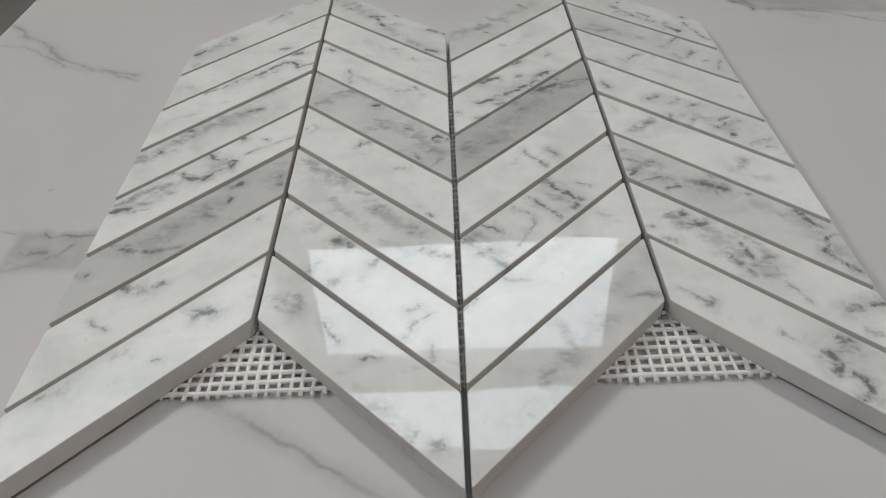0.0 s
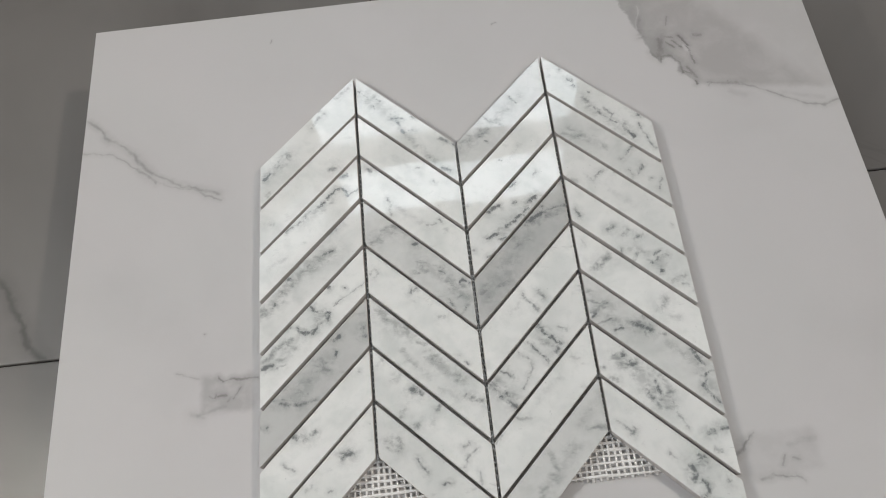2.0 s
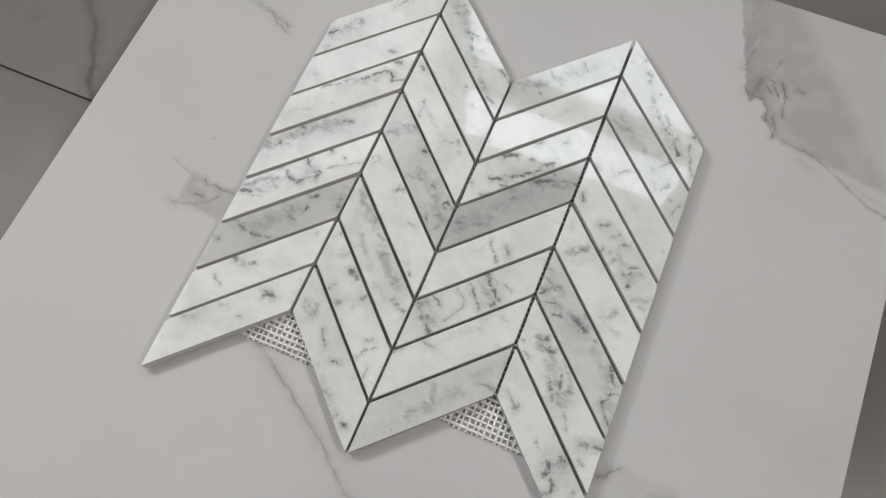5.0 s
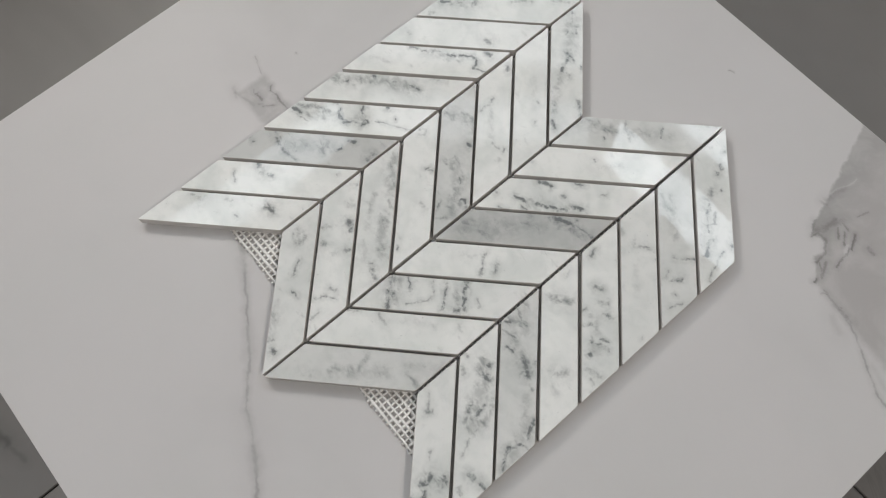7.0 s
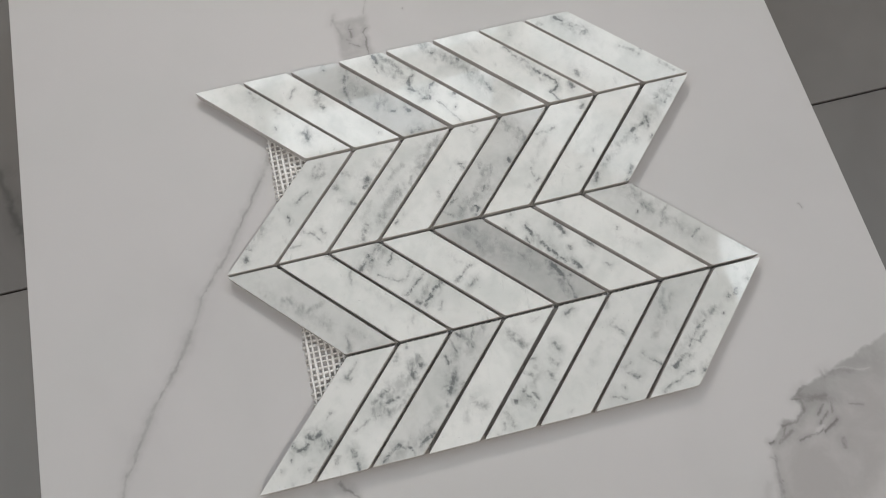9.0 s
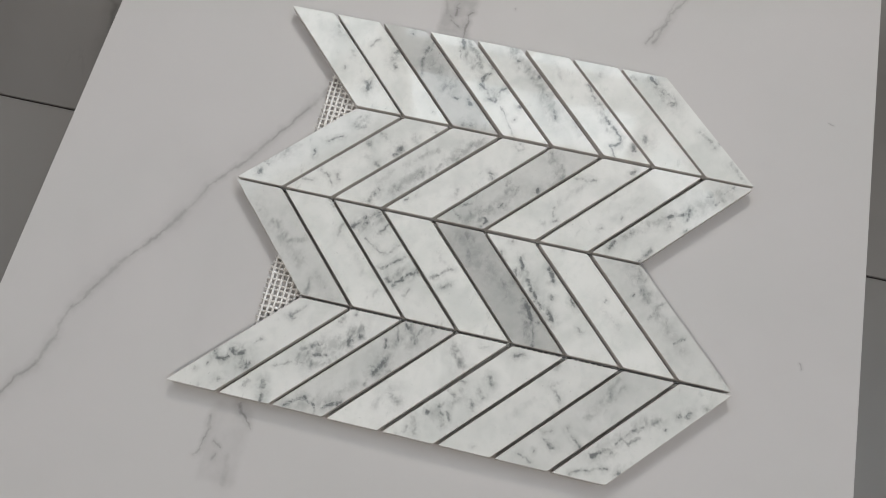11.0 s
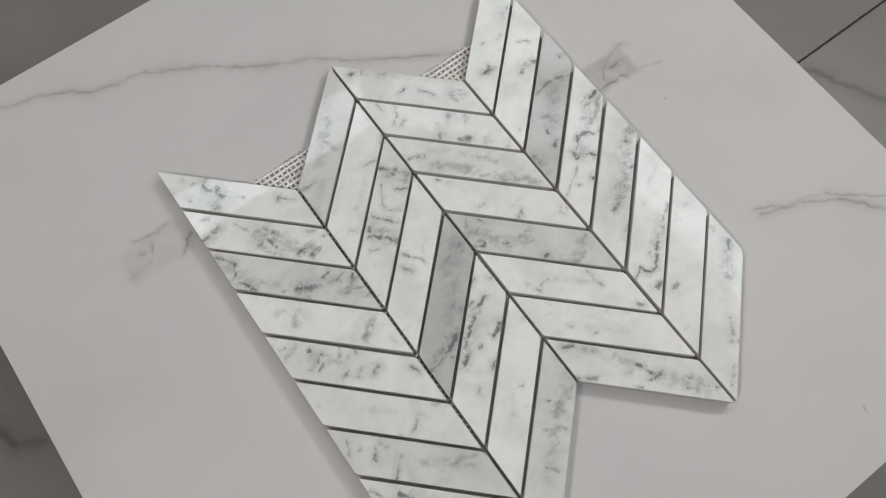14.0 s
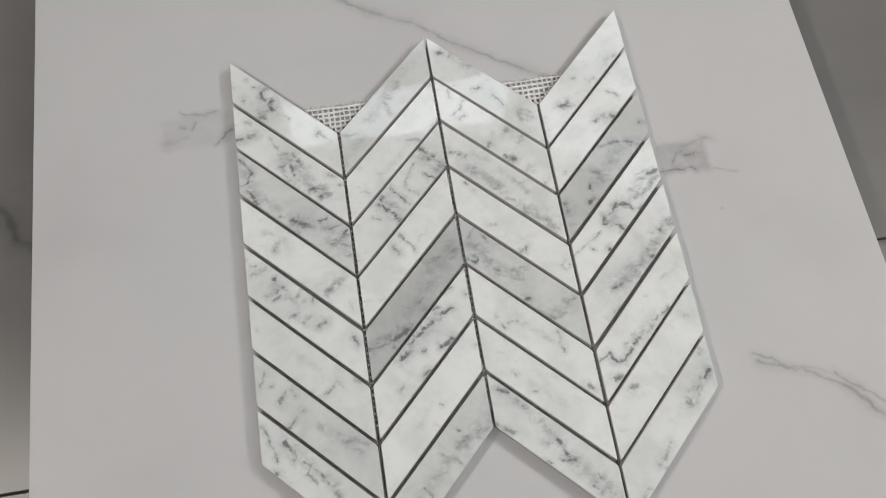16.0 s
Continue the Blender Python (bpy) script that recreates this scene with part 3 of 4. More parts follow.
# ---------------------------------------------------------------- the mosaic sheet
sheet = tagged(new("mosaic_sheet"), "chevron mosaic sheet of polished white marble on the slab", "mosaic tile")
sheet.location = (0, 0, SLAB_Z)


def build_net():
    """The backing net: strands both ways, the cross strands a little lower, the cut ends frayed."""
    step, w = 0.00405, 0.00098
    bm = bmesh.new()
    x0, x1, y0, y1 = -0.1480, 0.1480, -0.1030, 0.138
    rng = random.Random(5)

    def strand(along_x, at, lo, hi, low, high, half):
        """A six-sided glassy thread that wavers a little along its way."""
        mid, tall = (low + high) / 2, (high - low) / 2
        shape = [(math.cos(math.pi * k / 3) * half, math.sin(math.pi * k / 3) * tall) for k in range(6)]
        steps = 26
        last = None
        for i in range(steps + 1):
            u = lo + (hi - lo) * i / steps
            off = at + rng.uniform(-0.00034, 0.00034)
            fat = rng.uniform(0.75, 1.3)
            rim = []
            for a, h in shape:
                p = (u, off + a * fat, mid + h) if along_x else (off + a * fat, u, mid + h)
                rim.append(bm.verts.new(p))
            if last:
                for k in range(6):
                    f = bm.faces.new((last[k], last[(k + 1) % 6], rim[(k + 1) % 6], rim[k]))
                    f.smooth = True
            else:
                bm.faces.new(rim)
            last = rim
        bm.faces.new(last)

    y = y0
    while y < y1:
        strand(True, y + rng.uniform(-0.0003, 0.0003), x0, x1, 0.0008, MESH_H, w)
        y += step
    x = x0 + 0.0027
    while x < x1:
        strand(False, x + rng.uniform(-0.0003, 0.0003), y0 - rng.uniform(0.0016, 0.0030), y1, 0.0008, 0.0024, w * 0.92)
        x += step
    bmesh.ops.recalc_face_normals(bm, faces=bm.faces[:])
    return part("backing_net", bm, NET, sheet, "white glass-fibre backing net with frayed cut edge")


def build_glue():
    """The grey glue that holds each column of pieces on the net and has risen a little in the joints."""
    for column in (1, 2, 3, 4):
        slope = (RISE / COL) * (1 if column % 2 else -1)
        tall = 4 * PITCH - 0.0045
        bm = bmesh.new()
        # a thin bed across the column, and more glue between the rows; in the joints between columns the net shows
        for inset, z0, z1 in ((0.0004, 0.0003, 0.0023), (0.0015, 0.00235, MESH_H + 0.0020)):
            west, east = -COL / 2 + inset, COL / 2 - inset
            prism(bm, [(west, -tall + slope * west), (east, -tall + slope * east), (east, tall + slope * east), (west, tall + slope * west)], z0, z1)
        film = part("glue_film", bm, GLUE, sheet, "grey glue film under the pieces")
        film.location = ((column - 2.5) * COL, RISE / 2, 0)


def tile_mesh(up, west=0.0, east=0.0):
    """A chevron leg: a leaning block with sawn sides and a fine arris round its polished face; west, east: how much longer it
    is on that side."""
    half = COL / 2 - GAP / 2
    lo, hi = -half - west, half + east
    slope = (RISE / COL) * (1 if up else -1)
    tall = PITCH / 2 - GAP / 2 / math.cos(math.atan(slope))
    bm = bmesh.new()
    prism(bm, [(lo, -tall + slope * lo), (hi, -tall + slope * hi), (hi, tall + slope * hi), (lo, tall + slope * lo)], 0.0, TILE_H)
    bevel(bm, 0.0012, 2, lambda e: abs(e.verts[0].co.z - e.verts[1].co.z) > 0.5 * TILE_H)
    bevel(bm, 0.00038, 2, lambda e: min(v.co.z for v in e.verts) > TILE_H - 1e-5)
    return mesh_of("marble_tile", bm, None)


TILES = {1: tile_mesh(True, west=0.0024), 2: tile_mesh(False), 3: tile_mesh(True), 4: tile_mesh(False, east=0.0014)}
for me in TILES.values():
    me.materials.append(PORCELAIN)
shift = random.Random(11)


def tile(column, row, tone, east, north, lines):
    """One marble piece. column 1 to 4, row 1 (the notched edge) to 8; tone: how white; east, north: how far it is laid off the
    grid, and lines: its own veins, in millimetres."""
    ob = new("marble_tile", TILES[column])
    ob.parent = sheet
    ob.location = ((column - 2.5) * COL + east / 1000,
                   PITCH * (row - 4.5) + RISE / 2 + north / 1000, MESH_H + shift.uniform(-0.0001, 0.0002))
    ob.rotation_euler = (shift.uniform(-0.002, 0.002), shift.uniform(-0.002, 0.002), shift.uniform(-0.003, 0.003))
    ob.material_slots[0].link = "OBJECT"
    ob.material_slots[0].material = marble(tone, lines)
    return ob


build_net()
build_glue()
tile(1, 8, 0.97, 0.5, 0.4, [(1.3, 0.75, -36, -32.4, -33.3, -30.1, -30.2, -26.7), (2.4, 0.5, -26, -21, -22, -17, -17, -12), (1.4, 0.7, -19.1, -13.4, -18, -12.9), (1.2, 0.35, 2.4, 9.9, 6.6, 16.2, 11.4, 21), (1.4, 0.3, 21.6, 34.2, 28, 40.5, 34.4, 46.3), (0.7, 0.6, 8.2, 24, 8.8, 24.3), (1.6, 0.3, -33, -46, -32, -44), (5, 0.28, -34, -31, -17, -12)])
tile(1, 7, 1.00, 0.2, 0.5, [(2.2, 0.42, 15, 8, 19, 9), (1.6, 0.2, -35, -32, -28, -33)])
tile(1, 6, 1.00, -0.2, 0.4, [(1, 0.5, -18.2, -2.5, -10.6, 3.2, -1.5, 9.8, 7.8, 15.7), (1.1, 0.62, 7.8, 15.7, 13.7, 22.6, 19.9, 27.3), (1.3, 0.85, 19.9, 27.5, 24.5, 28.2, 27.1, 25.3, 28.3, 21.3), (0.9, 0.5, 29.1, 22.1, 32.6, 24.4, 35.8, 26.1), (1.6, 0.6, 24, 38, 28, 39), (3.6, 0.2, -7, 4, 17, 20), (2, 0.2, -33, -31, -20, -24)])
tile(1, 5, 0.95, -0.0, 0.0, [(5, 0.34, -36, -25, -28, -19, -18, -6), (4.5, 0.34, -18, -6, -5, 5, 15, 16), (1.6, 0.6, -31, -23, -28, -20), (1.6, 0.58, -19, -4, -15, -1), (1.4, 0.55, -6.3, 3.9, -3.6, 6.1), (1.4, 0.6, 8.4, 13.9, 14.3, 16.3), (1.6, 0.4, 15, 32, 17, 33)])
tile(1, 4, 1.00, 0.2, -0.3, [(1.2, 0.85, -1.4, 13.1, -0.4, 9.3, 4.8, 7.3, 9.6, 7.4), (1.5, 0.9, 9.3, 6.9, 7.8, 2.1, 2.6, -0.4), (1.2, 0.85, -12.5, -2, -8.8, -6.2, -2, -5.5, 2.2, -1.1), (1.4, 0.8, 11, 27.9, 10.3, 25.5), (0.8, 0.6, 22, 23.6, 22.5, 23.4), (0.7, 0.4, 13, 11.7, 24.9, 19.3, 36.3, 26.6), (1, 0.55, -19.8, -1.5, -17, -1.2), (1.5, 0.75, -36.6, -28.1, -34.3, -26.7, -28.5, -25.5), (2.6, 0.4, -36, -23, -28, -15, -17, -10), (4.5, 0.2, -29, -28, -8, -7), (0.9, 0.45, -25.9, -29.2, -20.7, -27.1), (3.4, 0.34, 2, 4, 7, 5), (3.2, 0.3, -10, -4, 0, -4)])
tile(1, 3, 0.69, 0.2, -0.8, [(1.5, 0.85, 12.9, 24.8, 16.4, 27.2), (1.3, 0.85, 13.1, 14.1, 13.8, 16.4), (1.8, 0.6, 33, 32, 34, 26), (4, 0.35, 4, 11, 7, 4), (1.8, 0.55, -29, -13, -20, -15, -12, -16), (1.6, 0.5, -12, -16, -2, -16), (0.9, 0.75, -34.6, -30.1, -34, -30.3), (0.7, 0.6, -38.3, -29.6, -38, -29.7), (0.7, 0.5, -21.7, -6.4, -21.2, -6.5), (0.7, 0.5, -6.7, -9.6, -6.3, -9.8), (7, 0.2, -17, -13, 9, 12)])
tile(1, 2, 1.00, 0.1, -0.9, [(1.4, 0.6, -17.6, 0.3, -14.1, -1.4), (1.8, 0.55, -11, 0, -8, -2), (1.3, 0.55, -5, 0.8, -1.5, 1.9), (0.9, 0.38, -23, -16.5, -20.4, -19, -17, -22.1), (0.7, 0.4, 28.8, 39, 29.4, 38.9), (2.6, 0.14, -17, -1, -2, 1)])
tile(1, 1, 0.99, 0.0, -0.7, [(2, 0.7, 15, 22, 21, 23), (2.2, 0.38, -23, -12, -21, -11), (0.9, 0.4, 5.8, 0.6, 7.2, 1.4), (1.4, 0.22, -9.4, 3.2, -6.3, 4.9), (0.8, 0.3, -29.7, -14.5, -28.1, -12.9)])
tile(2, 8, 0.95, 0.2, 0.2, [(0.9, 0.5, -35.4, 38.2, -28.3, 32.9), (7, 0.24, -31, 36, -8, 11), (1.5, 0.7, -9.9, 11.7, -5.9, 4.7, -2.2, -4), (1.3, 0.6, -7, 9.6, -1.1, 8.9), (1.2, 0.6, 2.7, -2.5, 6, -3.3), (1, 0.5, -21.3, 29.5, -18.4, 28), (1, 0.5, 5.4, 10.5, 7.8, 8.4), (1.3, 0.6, 14.5, -26.5, 16.8, -27.7), (1.4, 0.6, 25.3, -38.1, 30.4, -40.8), (1.4, 0.5, 26.3, -13.5, 32.6, -17.6, 38.6, -22.1), (4, 0.2, -1, -4, 20, -34), (0.8, 0.5, -24, 24.3, -22.6, 21)])
tile(2, 7, 1.00, 0.1, 0.1, [(0.9, 0.6, 17.4, -12.6, 18.3, -13), (0.9, 0.4, 5.8, 1.7, 6.7, 1.3), (3, 0.1, -11, 14, 9, -5)])
tile(2, 6, 1.00, -0.0, -0.0, [(1.4, 0.5, -31.1, 42.9, -28.6, 40.9), (1, 0.42, -18.2, 15.9, -16.8, 8.6, -16.6, 1.4), (0.9, 0.6, 9.7, -9.3, 10.6, -9.7), (0.9, 0.6, 19.5, -7.2, 20.3, -7.5), (3.5, 0.12, -12, 8, 9, -10), (0.8, 0.35, 13.4, -10.3, 15.7, -9.4)])
tile(2, 5, 0.82, 0.1, -0.1, [(6, 0.26, -32, 20, -17, 28, -7, 25), (1.6, 0.7, -1, 15, 1, 14), (1.5, 0.42, -3.1, -7.6, 0.7, -7.8), (5.5, 0.26, 0, -1, 18, -12), (1.2, 0.75, 27.4, -19.5, 30.7, -17.4, 36.8, -20.5), (1, 0.6, 14.5, -9.3, 18.7, -11.8), (1.2, 0.4, 10.6, -3.6, 17.8, -7.4), (1, 0.4, 19.7, -17.2, 25.1, -23.7), (1, 0.45, 19.2, -30.6, 24.4, -40.2), (5.5, 0.28, 22, -17, 33, -32), (0.9, 0.4, 26.1, -42, 30.5, -37.7)])
tile(2, 4, 0.98, 0.2, -0.2, [(0.9, 0.32, -34.5, 32.3, -31.9, 35.5, -29.2, 32.1, -31.6, 28.3), (1.2, 0.65, -6.8, 15.8, -5.7, 17.5), (1, 0.65, -4.1, 16.9, -3.2, 18.3), (0.8, 0.5, 26, -38.2, 27, -39.4), (1.6, 0.26, 11, -5, 17, -6), (1, 0.3, 21.6, -33.4, 22.8, -33.6)])
tile(2, 3, 0.95, 0.1, -0.5, [(5, 0.32, -30, 43, -22, 33, -10, 23), (1.6, 0.3, -20, 29, -10, 23), (4.5, 0.32, 1, 7, 11, -4, 23, -13), (1.5, 0.5, 23.2, -23.2, 29.4, -26.2, 35.8, -29.6), (3.5, 0.16, -16, 11, 1, -9), (2.5, 0.18, 8, -18, 17, -24), (1.3, 0.3, -5.4, 17.6, 1, 14.6)])
tile(2, 2, 0.97, 0.0, -0.6, [(2.4, 0.6, -11, 22, -9, 22, -6, 20), (1.8, 0.42, -23, 30, -20, 32), (1, 0.35, -34.3, 40.4, -30.7, 45.3), (1.4, 0.4, -19.9, 5.7, -18.7, 8.5), (1.2, 0.45, 3.6, 7.4, 6.4, 9.6), (1.4, 0.4, -0.3, -1, 0.8, 0.9), (1.1, 0.4, 18.6, -19.5, 23.6, -16.5), (0.9, 0.42, 17.8, -30.9, 21.1, -23.4, 26.9, -20.5), (0.9, 0.3, 27, -34.9, 27, -41.4), (2, 0.4, -13, -3, -9, -1), (2.2, 0.42, -12, -3, -9, -1)])
tile(2, 1, 0.90, -0.1, -0.4, [(1.3, 0.40, -32.0, 26.5, -30.0, 29.6, -26.4, 30.0, -23.6, 28.0), (1.9, 0.44, -23.4, 26.6, -21.6, 23.2, -23.4, 21.0), (1.2, 0.34, -24.0, 20.8, -28.0, 21.6, -31.4, 24.2), (1.2, 0.30, -28.0, 27.0, -26.4, 25.2, -27.4, 23.2), (4.2, 0.16, -29, 26, -24, 24), (0.9, 0.62, -11.8, 15.1, -8.4, 9.7, -6.3, 4.3), (0.9, 0.6, 3, -2.9, 8, -1.6), (1.5, 0.6, 27.1, -37.2, 29.7, -37.5), (2.6, 0.32, 7, -22, 11, -23), (0.9, 0.4, 19, -39.3, 21.8, -33), (4, 0.18, 3, -17, 19, -33)])
tile(3, 8, 0.83, 0.0, 0.4, [(0.8, 0.45, 8.4, 16.5, 10.8, 13.2, 13.1, 11.5), (1, 0.35, -13.9, 1.1, -8.1, -3.9, 0, -6.7), (0.9, 0.65, -15, -19.7, -14.1, -19.9), (0.8, 0.5, -28.4, -18.3, -27.4, -18.7), (6, 0.3, -34, -23, -14, -10), (5, 0.18, -10, -6, 16, 17), (1.4, 0.25, -28.2, -26, -23.7, -21.6)])
tile(3, 7, 1.00, 0.1, 0.2, [(0.9, 0.4, -6.7, -0, -5.6, -0.4), (2.2, 0.15, -1, -2, 10, 11), (0.9, 0.3, -35.7, -36.2, -34.4, -35.4)])
tile(3, 6, 0.97, 0.2, 0.0, [(1.5, 0.7, -20.2, -4.6, -16.7, -2.7, -12.2, -0.7), (1.5, 0.6, -1.9, 14.9, 1.6, 16.8), (1.3, 0.5, -1.3, 0.5, 0.7, 1.6), (1.8, 0.75, 10, 1, 14, 3, 16, 3), (1.8, 0.8, -1, -12, 4, -10), (2, 0.75, -8, -17, -3, -15), (1.3, 0.75, -23.6, -25.9, -18.2, -23.5, -12.8, -22.6), (0.9, 0.5, -14.6, -27.9, -10.8, -26.7), (0.9, 0.45, -25.3, -40.1, -19.1, -36.4), (0.9, 0.5, -35.1, -33.6, -34.2, -34.1), (5.5, 0.22, -15, -22, 17, 0), (1.1, 0.6, 5.7, -7.4, 8.9, -4.8), (0.9, 0.4, 17, 21.8, 19.5, 23.8), (3.2, 0.3, -4, -14, 6, -8), (3, 0.3, 8, 0, 16, 4)])
tile(3, 5, 0.66, 0.2, -0.0, [(1.7, 0.75, 7, 21, 14, 25, 21, 28), (1.2, 0.6, 20.5, 28.5, 27.9, 30.6, 36.9, 31.6), (1.2, 0.45, 18.2, 32.6, 21.5, 28.5), (1, 0.6, 5, 18.3, 6.3, 17.4), (2.4, 0.35, -5, 10, -1, 6), (7, 0.26, -29, -31, -20, -19), (4.5, 0.24, -11, -22, -10, -10), (3.5, 0.34, 9, 20, 33, 29), (5, 0.18, -8, -5, 7, 11), (4, 0.24, -2, 4, 4, 8), (8, 0.24, -22, -24, -8, -6)])
tile(3, 4, 1.00, 0.1, -0.1, [(1.1, 0.5, -5.1, 3.9, -1.5, -1.2, 5.1, -8.1), (1.4, 0.45, 5.8, 5.4, 9.3, 0.6), (2, 0.14, -16, -9, -7, -2), (0.9, 0.4, -4.8, 4.5, -2.5, -0.3), (0.8, 0.25, 20.3, 34, 25, 37.6)])
tile(3, 3, 0.93, -0.1, -0.3, [(1.2, 0.7, 2.3, 18.3, 7.3, 12.8, 13.2, 6.1, 18.4, 3.5), (2.2, 0.6, 12, 0, 16, 3), (1, 0.6, -5.9, 6.2, -0.3, 1.4, 6.6, -7.3), (0.8, 0.42, -13.3, 0.9, -6.2, -4.1, -4.8, -10), (0.8, 0.42, -4.8, -10, -10, -18.2, -13.5, -23.2), (1, 0.6, -27.1, -9.7, -18.8, -14.6), (2.6, 0.55, -34, -18, -28, -23, -23, -27), (1.5, 0.7, -28.5, -27.2, -22, -32.7, -18.9, -35.9), (5.5, 0.28, -32, -18, -22, -28), (4, 0.22, 4, 9, 15, 1), (0.9, 0.35, 16.4, 16.2, 21, 13.3)])
tile(3, 2, 0.98, -0.2, -0.2, [(1.3, 0.32, -19.5, -4.1, -15.9, -6.3, -11.8, -5.5), (1, 0.4, -31.8, -14.4, -35.4, -18.1), (1.2, 0.2, 21.3, 31.8, 25.8, 30.1), (3, 0.09, -8, 3, 12, 19)])
tile(3, 1, 0.80, -0.2, -0.1, [(1.8, 0.36, 24, 21, 29, 22, 35, 21), (6, 0.2, -9, -15, 14, 11), (3, 0.22, -2, 8, 1, -4), (5, 0.14, 21, 24, 36, 40), (2.4, 0.2, -21, -32, -14, -24)])
tile(4, 8, 0.92, 0.1, 0.8, [(0.8, 0.6, -24.1, 38.4, -23.2, 37.5), (1.4, 0.55, -19, 27.6, -15.9, 26.4), (1.2, 0.6, -15.5, 21.9, -14.4, 20.1), (0.9, 0.6, -4.1, 13.3, -3.2, 12.7), (1.6, 0.45, -10, 10, -8, 5), (1.3, 0.55, -3.2, 0.1, 0.8, -7.2, 5.7, -12.2), (1.1, 0.55, 5.7, -12.2, 11.2, -17.2), (1, 0.42, 4, -2.7, 9.1, -8.6), (1.6, 0.75, 16, -20, 18, -25, 22, -31), (1.2, 0.45, 21.8, -1.5, 28.3, -10.4), (1.3, 0.6, 27.9, -12.6, 29.7, -13.8), (1, 0.5, 27.2, -20.4, 31, -31.3, 35.4, -42.1), (5, 0.2, -6, 0, 22, -32), (0.9, 0.45, 8.3, -12.1, 10.7, -8.5)])
tile(4, 7, 0.84, 0.1, 0.6, [(3, 0.3, -30, 14, -19, 12), (1.6, 0.32, -18, 12, -15, 11), (1, 0.6, 13.4, -7.7, 16.1, -5.1, 18.8, -2), (1, 0.55, 18.5, -24.9, 22.7, -18.9), (0.8, 0.5, 12.1, -22.2, 13, -23), (0.9, 0.5, 8.9, -11.6, 10.8, -10.7), (5, 0.16, -25, 19, -3, 1), (0.9, 0.6, 13, -24.3, 13.9, -25.3), (0.8, 0.5, 27.3, -30, 27.9, -30.5), (0.8, 0.5, 8.1, -11, 9.1, -11.7), (0.9, 0.4, 31.3, -39.3, 35.6, -32)])
tile(4, 6, 0.91, 0.2, 0.5, [(0.9, 0.42, -16.2, 10.5, -13.2, 13.5, -10.6, 17.6, -5.7, 19.3), (1.8, 0.26, -32, 12, -28, 11), (1.2, 0.3, -19.1, 14.4, -16.8, 10.8), (0.8, 0.35, 0.4, 16.2, 1.2, 15.9), (0.8, 0.3, 33.3, -31.7, 34.4, -32.3), (3, 0.1, -5, 2, 11, -13)])
tile(4, 5, 0.97, 0.2, 0.3, [(1.3, 0.55, -32.4, 26.3, -30.8, 20.4), (1.6, 0.5, -12, 8, -8, 10), (1.4, 0.5, -2.8, 2.5, 1.4, 5.8), (1.4, 0.6, 5.3, -1.5, 10.7, 1.8), (1.3, 0.8, 18.3, -27.4, 19.8, -27.3), (1.2, 0.55, 12.3, -21.4, 17.6, -19.5, 24.2, -17.2), (1.2, 0.4, -5.5, -8.1, -6.2, -11.8), (1, 0.4, 1.8, -18.2, 5, -13), (1, 0.5, 16.2, -15.5, 20.9, -12.7), (1.6, 0.42, 25, -36, 34, -34), (5, 0.2, 1, -6, 21, -24), (0.8, 0.5, 36.1, -43.8, 36.3, -44.4), (0.9, 0.4, 30.8, -38.5, 35.3, -39.9)])
tile(4, 4, 1.00, -0.0, -0.2, [(3.4, 0.4, -26, 18, -22, 21, -16, 26), (1.6, 0.4, -27, 17, -24, 19), (2.6, 0.34, 11, -18, 14, -15, 17, -11), (3.5, 0.12, 18, -22, 24, -25), (1.2, 0.25, -32.1, 40.1, -30.5, 35.1)])
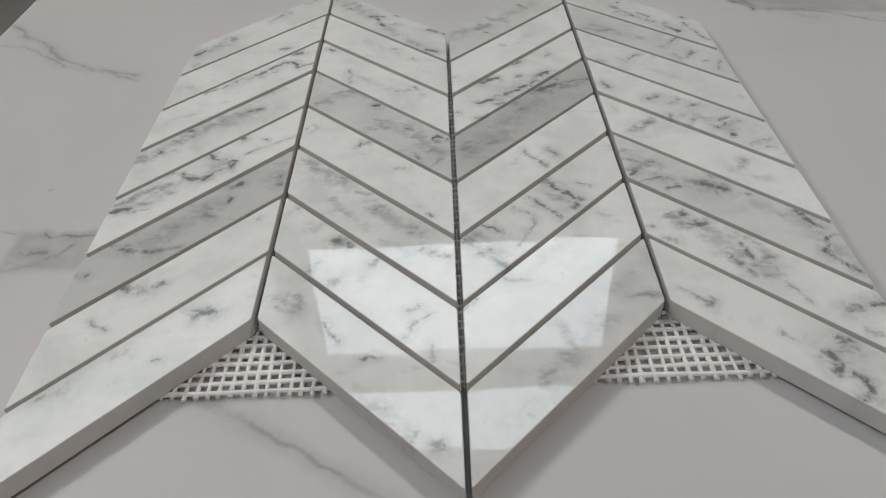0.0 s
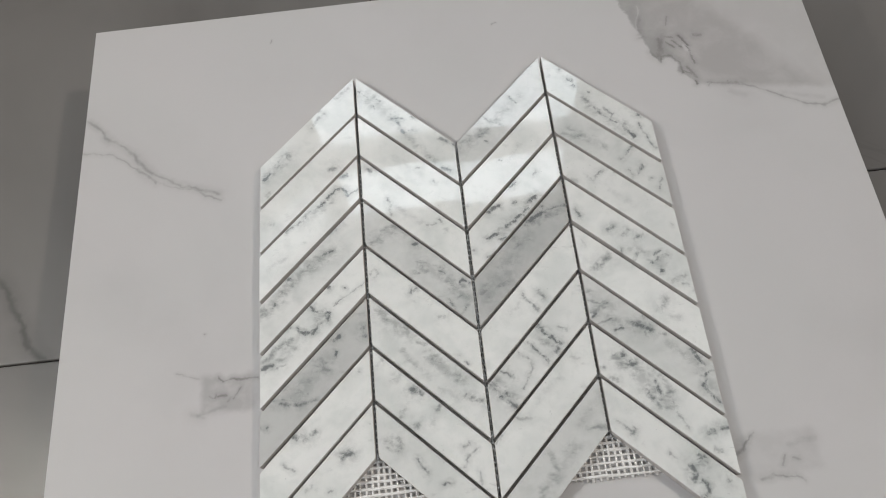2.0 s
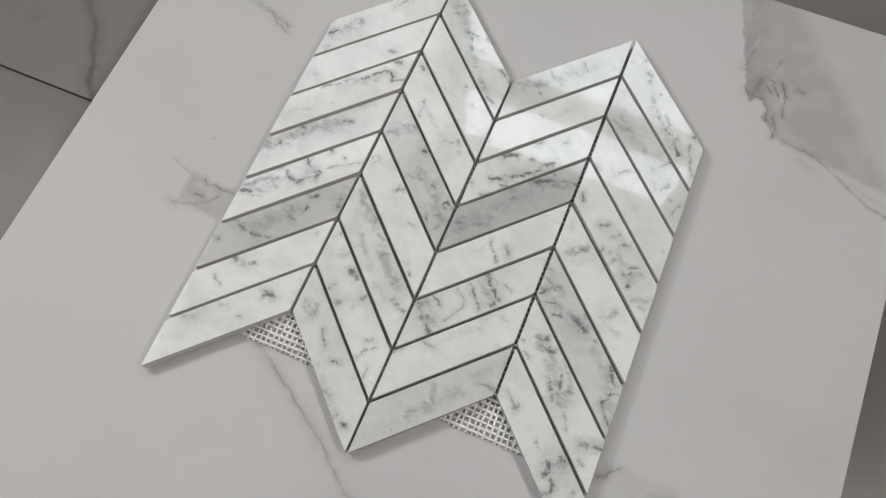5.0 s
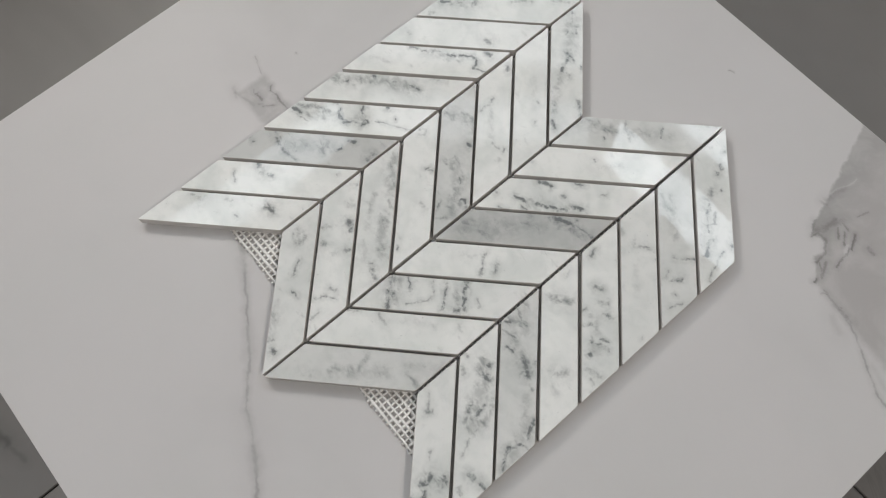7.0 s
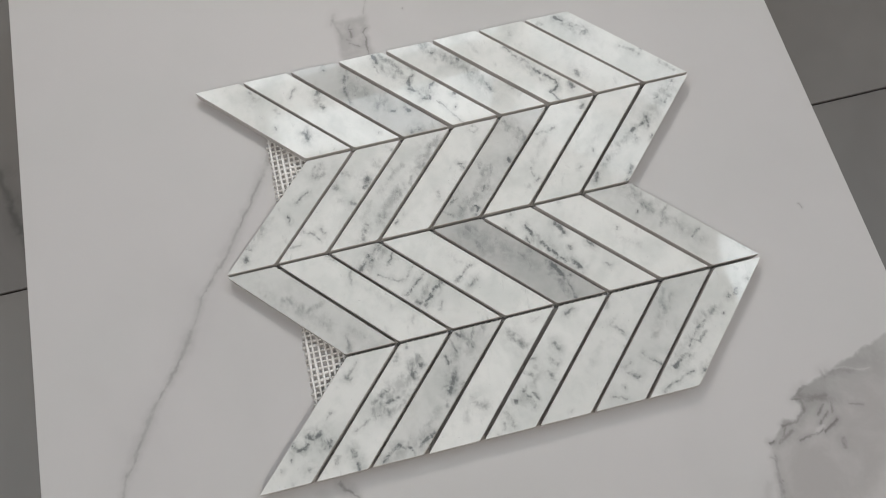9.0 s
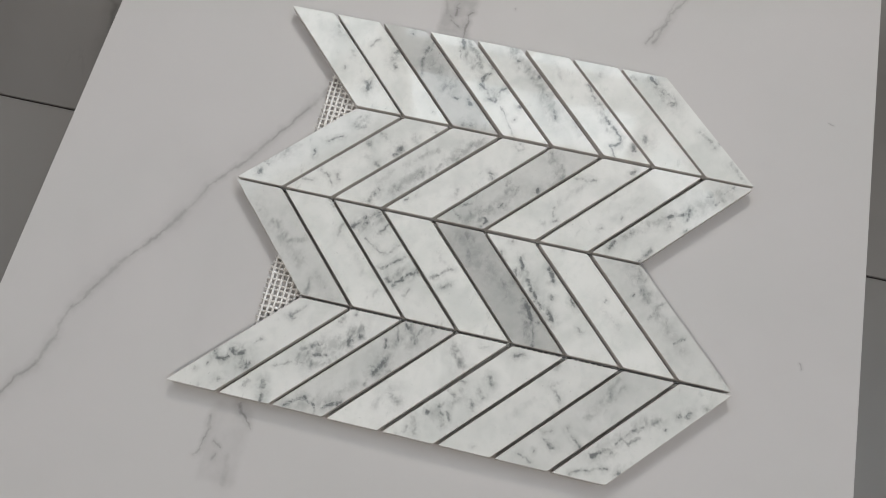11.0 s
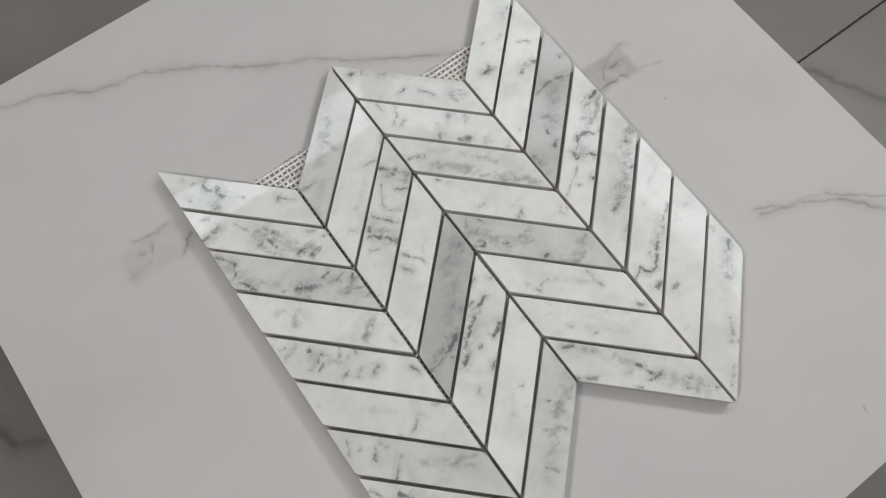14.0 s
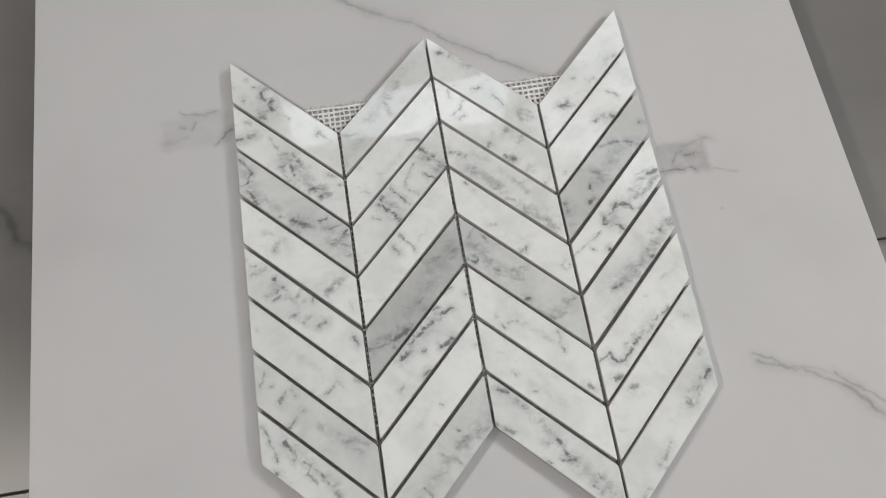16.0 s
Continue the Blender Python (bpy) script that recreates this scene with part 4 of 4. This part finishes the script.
tile(4, 3, 0.84, -0.2, -0.2, [(1, 0.5, -35.8, 32.9, -30.6, 29.8, -23.6, 27.9), (1.2, 0.65, -34.9, 19.1, -32.8, 21.7), (1.2, 0.55, -30.7, 13.8, -25.8, 16, -22.4, 17.1), (1.3, 0.55, -20.4, 8.6, -16.7, 9.7), (2.2, 0.65, -7, 12, -3, 9, 3, 7), (1.4, 0.55, -0.6, 17.1, 1.5, 15.6), (1.5, 0.75, 26.6, -9.5, 28.7, -16.4, 31.8, -20.5), (1.2, 0.7, 28.3, -34.8, 32.1, -27.1, 36, -24.9), (1.3, 0.7, 29.4, -35.9, 32.2, -40.5, 36.6, -46.2), (5, 0.22, -31, 20, -6, 8), (4.5, 0.24, 23, -12, 34, -36), (0.9, 0.4, 7, 4.2, 11.5, 2.8), (0.9, 0.4, -2, 6.9, -0.6, 2.3), (2.5, 0.2, 11, -3, 23, -15), (5, 0.2, -34, 36, -20, 26), (3.5, 0.3, -12, 14, 2, 10), (4, 0.28, -34, 22, -28, 26)])
tile(4, 2, 0.97, -0.2, -0.1, [(2.8, 0.62, -20, 29, -17, 25, -13, 22), (1.6, 0.42, -25, 29, -22, 31), (2, 0.55, -10, 4, -6, -1), (3, 0.4, -3, 15, -1, 6), (1.6, 0.42, -30, 13, -26, 12), (1.8, 0.6, -2, 9, 0, 1), (1.6, 0.6, 24, -27, 30, -26, 37, -25), (0.9, 0.4, 8.3, -12.9, 12.1, -22.4), (1.5, 0.4, -5.6, -4.3, -2.7, -6.7), (6, 0.26, -23, 27, -1, 6), (1.3, 0.4, 5.7, -5.2, 8.4, -8.9), (1, 0.4, -35.8, 21.8, -33.7, 21.6), (1.2, 0.35, 25.8, -36.9, 29.4, -38.9), (5, 0.26, -14, 16, 4, -6), (3.6, 0.3, -8, 2, 2, -4), (3.2, 0.32, 2, 12, 6, 2)])
tile(4, 1, 0.93, -0.3, -0.1, [(0.9, 0.42, -30.9, 23.8, -26.9, 19.9, -22.8, 14.9), (1.4, 0.5, -23.2, 14.5, -21.4, 17.6), (2, 0.9, 16, -5, 19, -6), (1.8, 0.7, 9, -8, 11, -12, 9, -15), (1.5, 0.85, 14.3, -18.5, 16.4, -22.3, 15.5, -25.1, 11.9, -27.3), (0.9, 0.4, -2.5, 1.3, 0.7, -2.8), (1.6, 0.5, 29, -18, 30, -20), (0.8, 0.45, 20.6, -29.3, 21.5, -29.6), (0.8, 0.4, 25.8, -37, 26.5, -37.3), (4, 0.26, 9, -9, 20, -5), (1.2, 0.6, 14.1, -1.9, 15.9, -3.2), (1, 0.4, 6.5, -14.6, 9, -18.1)])
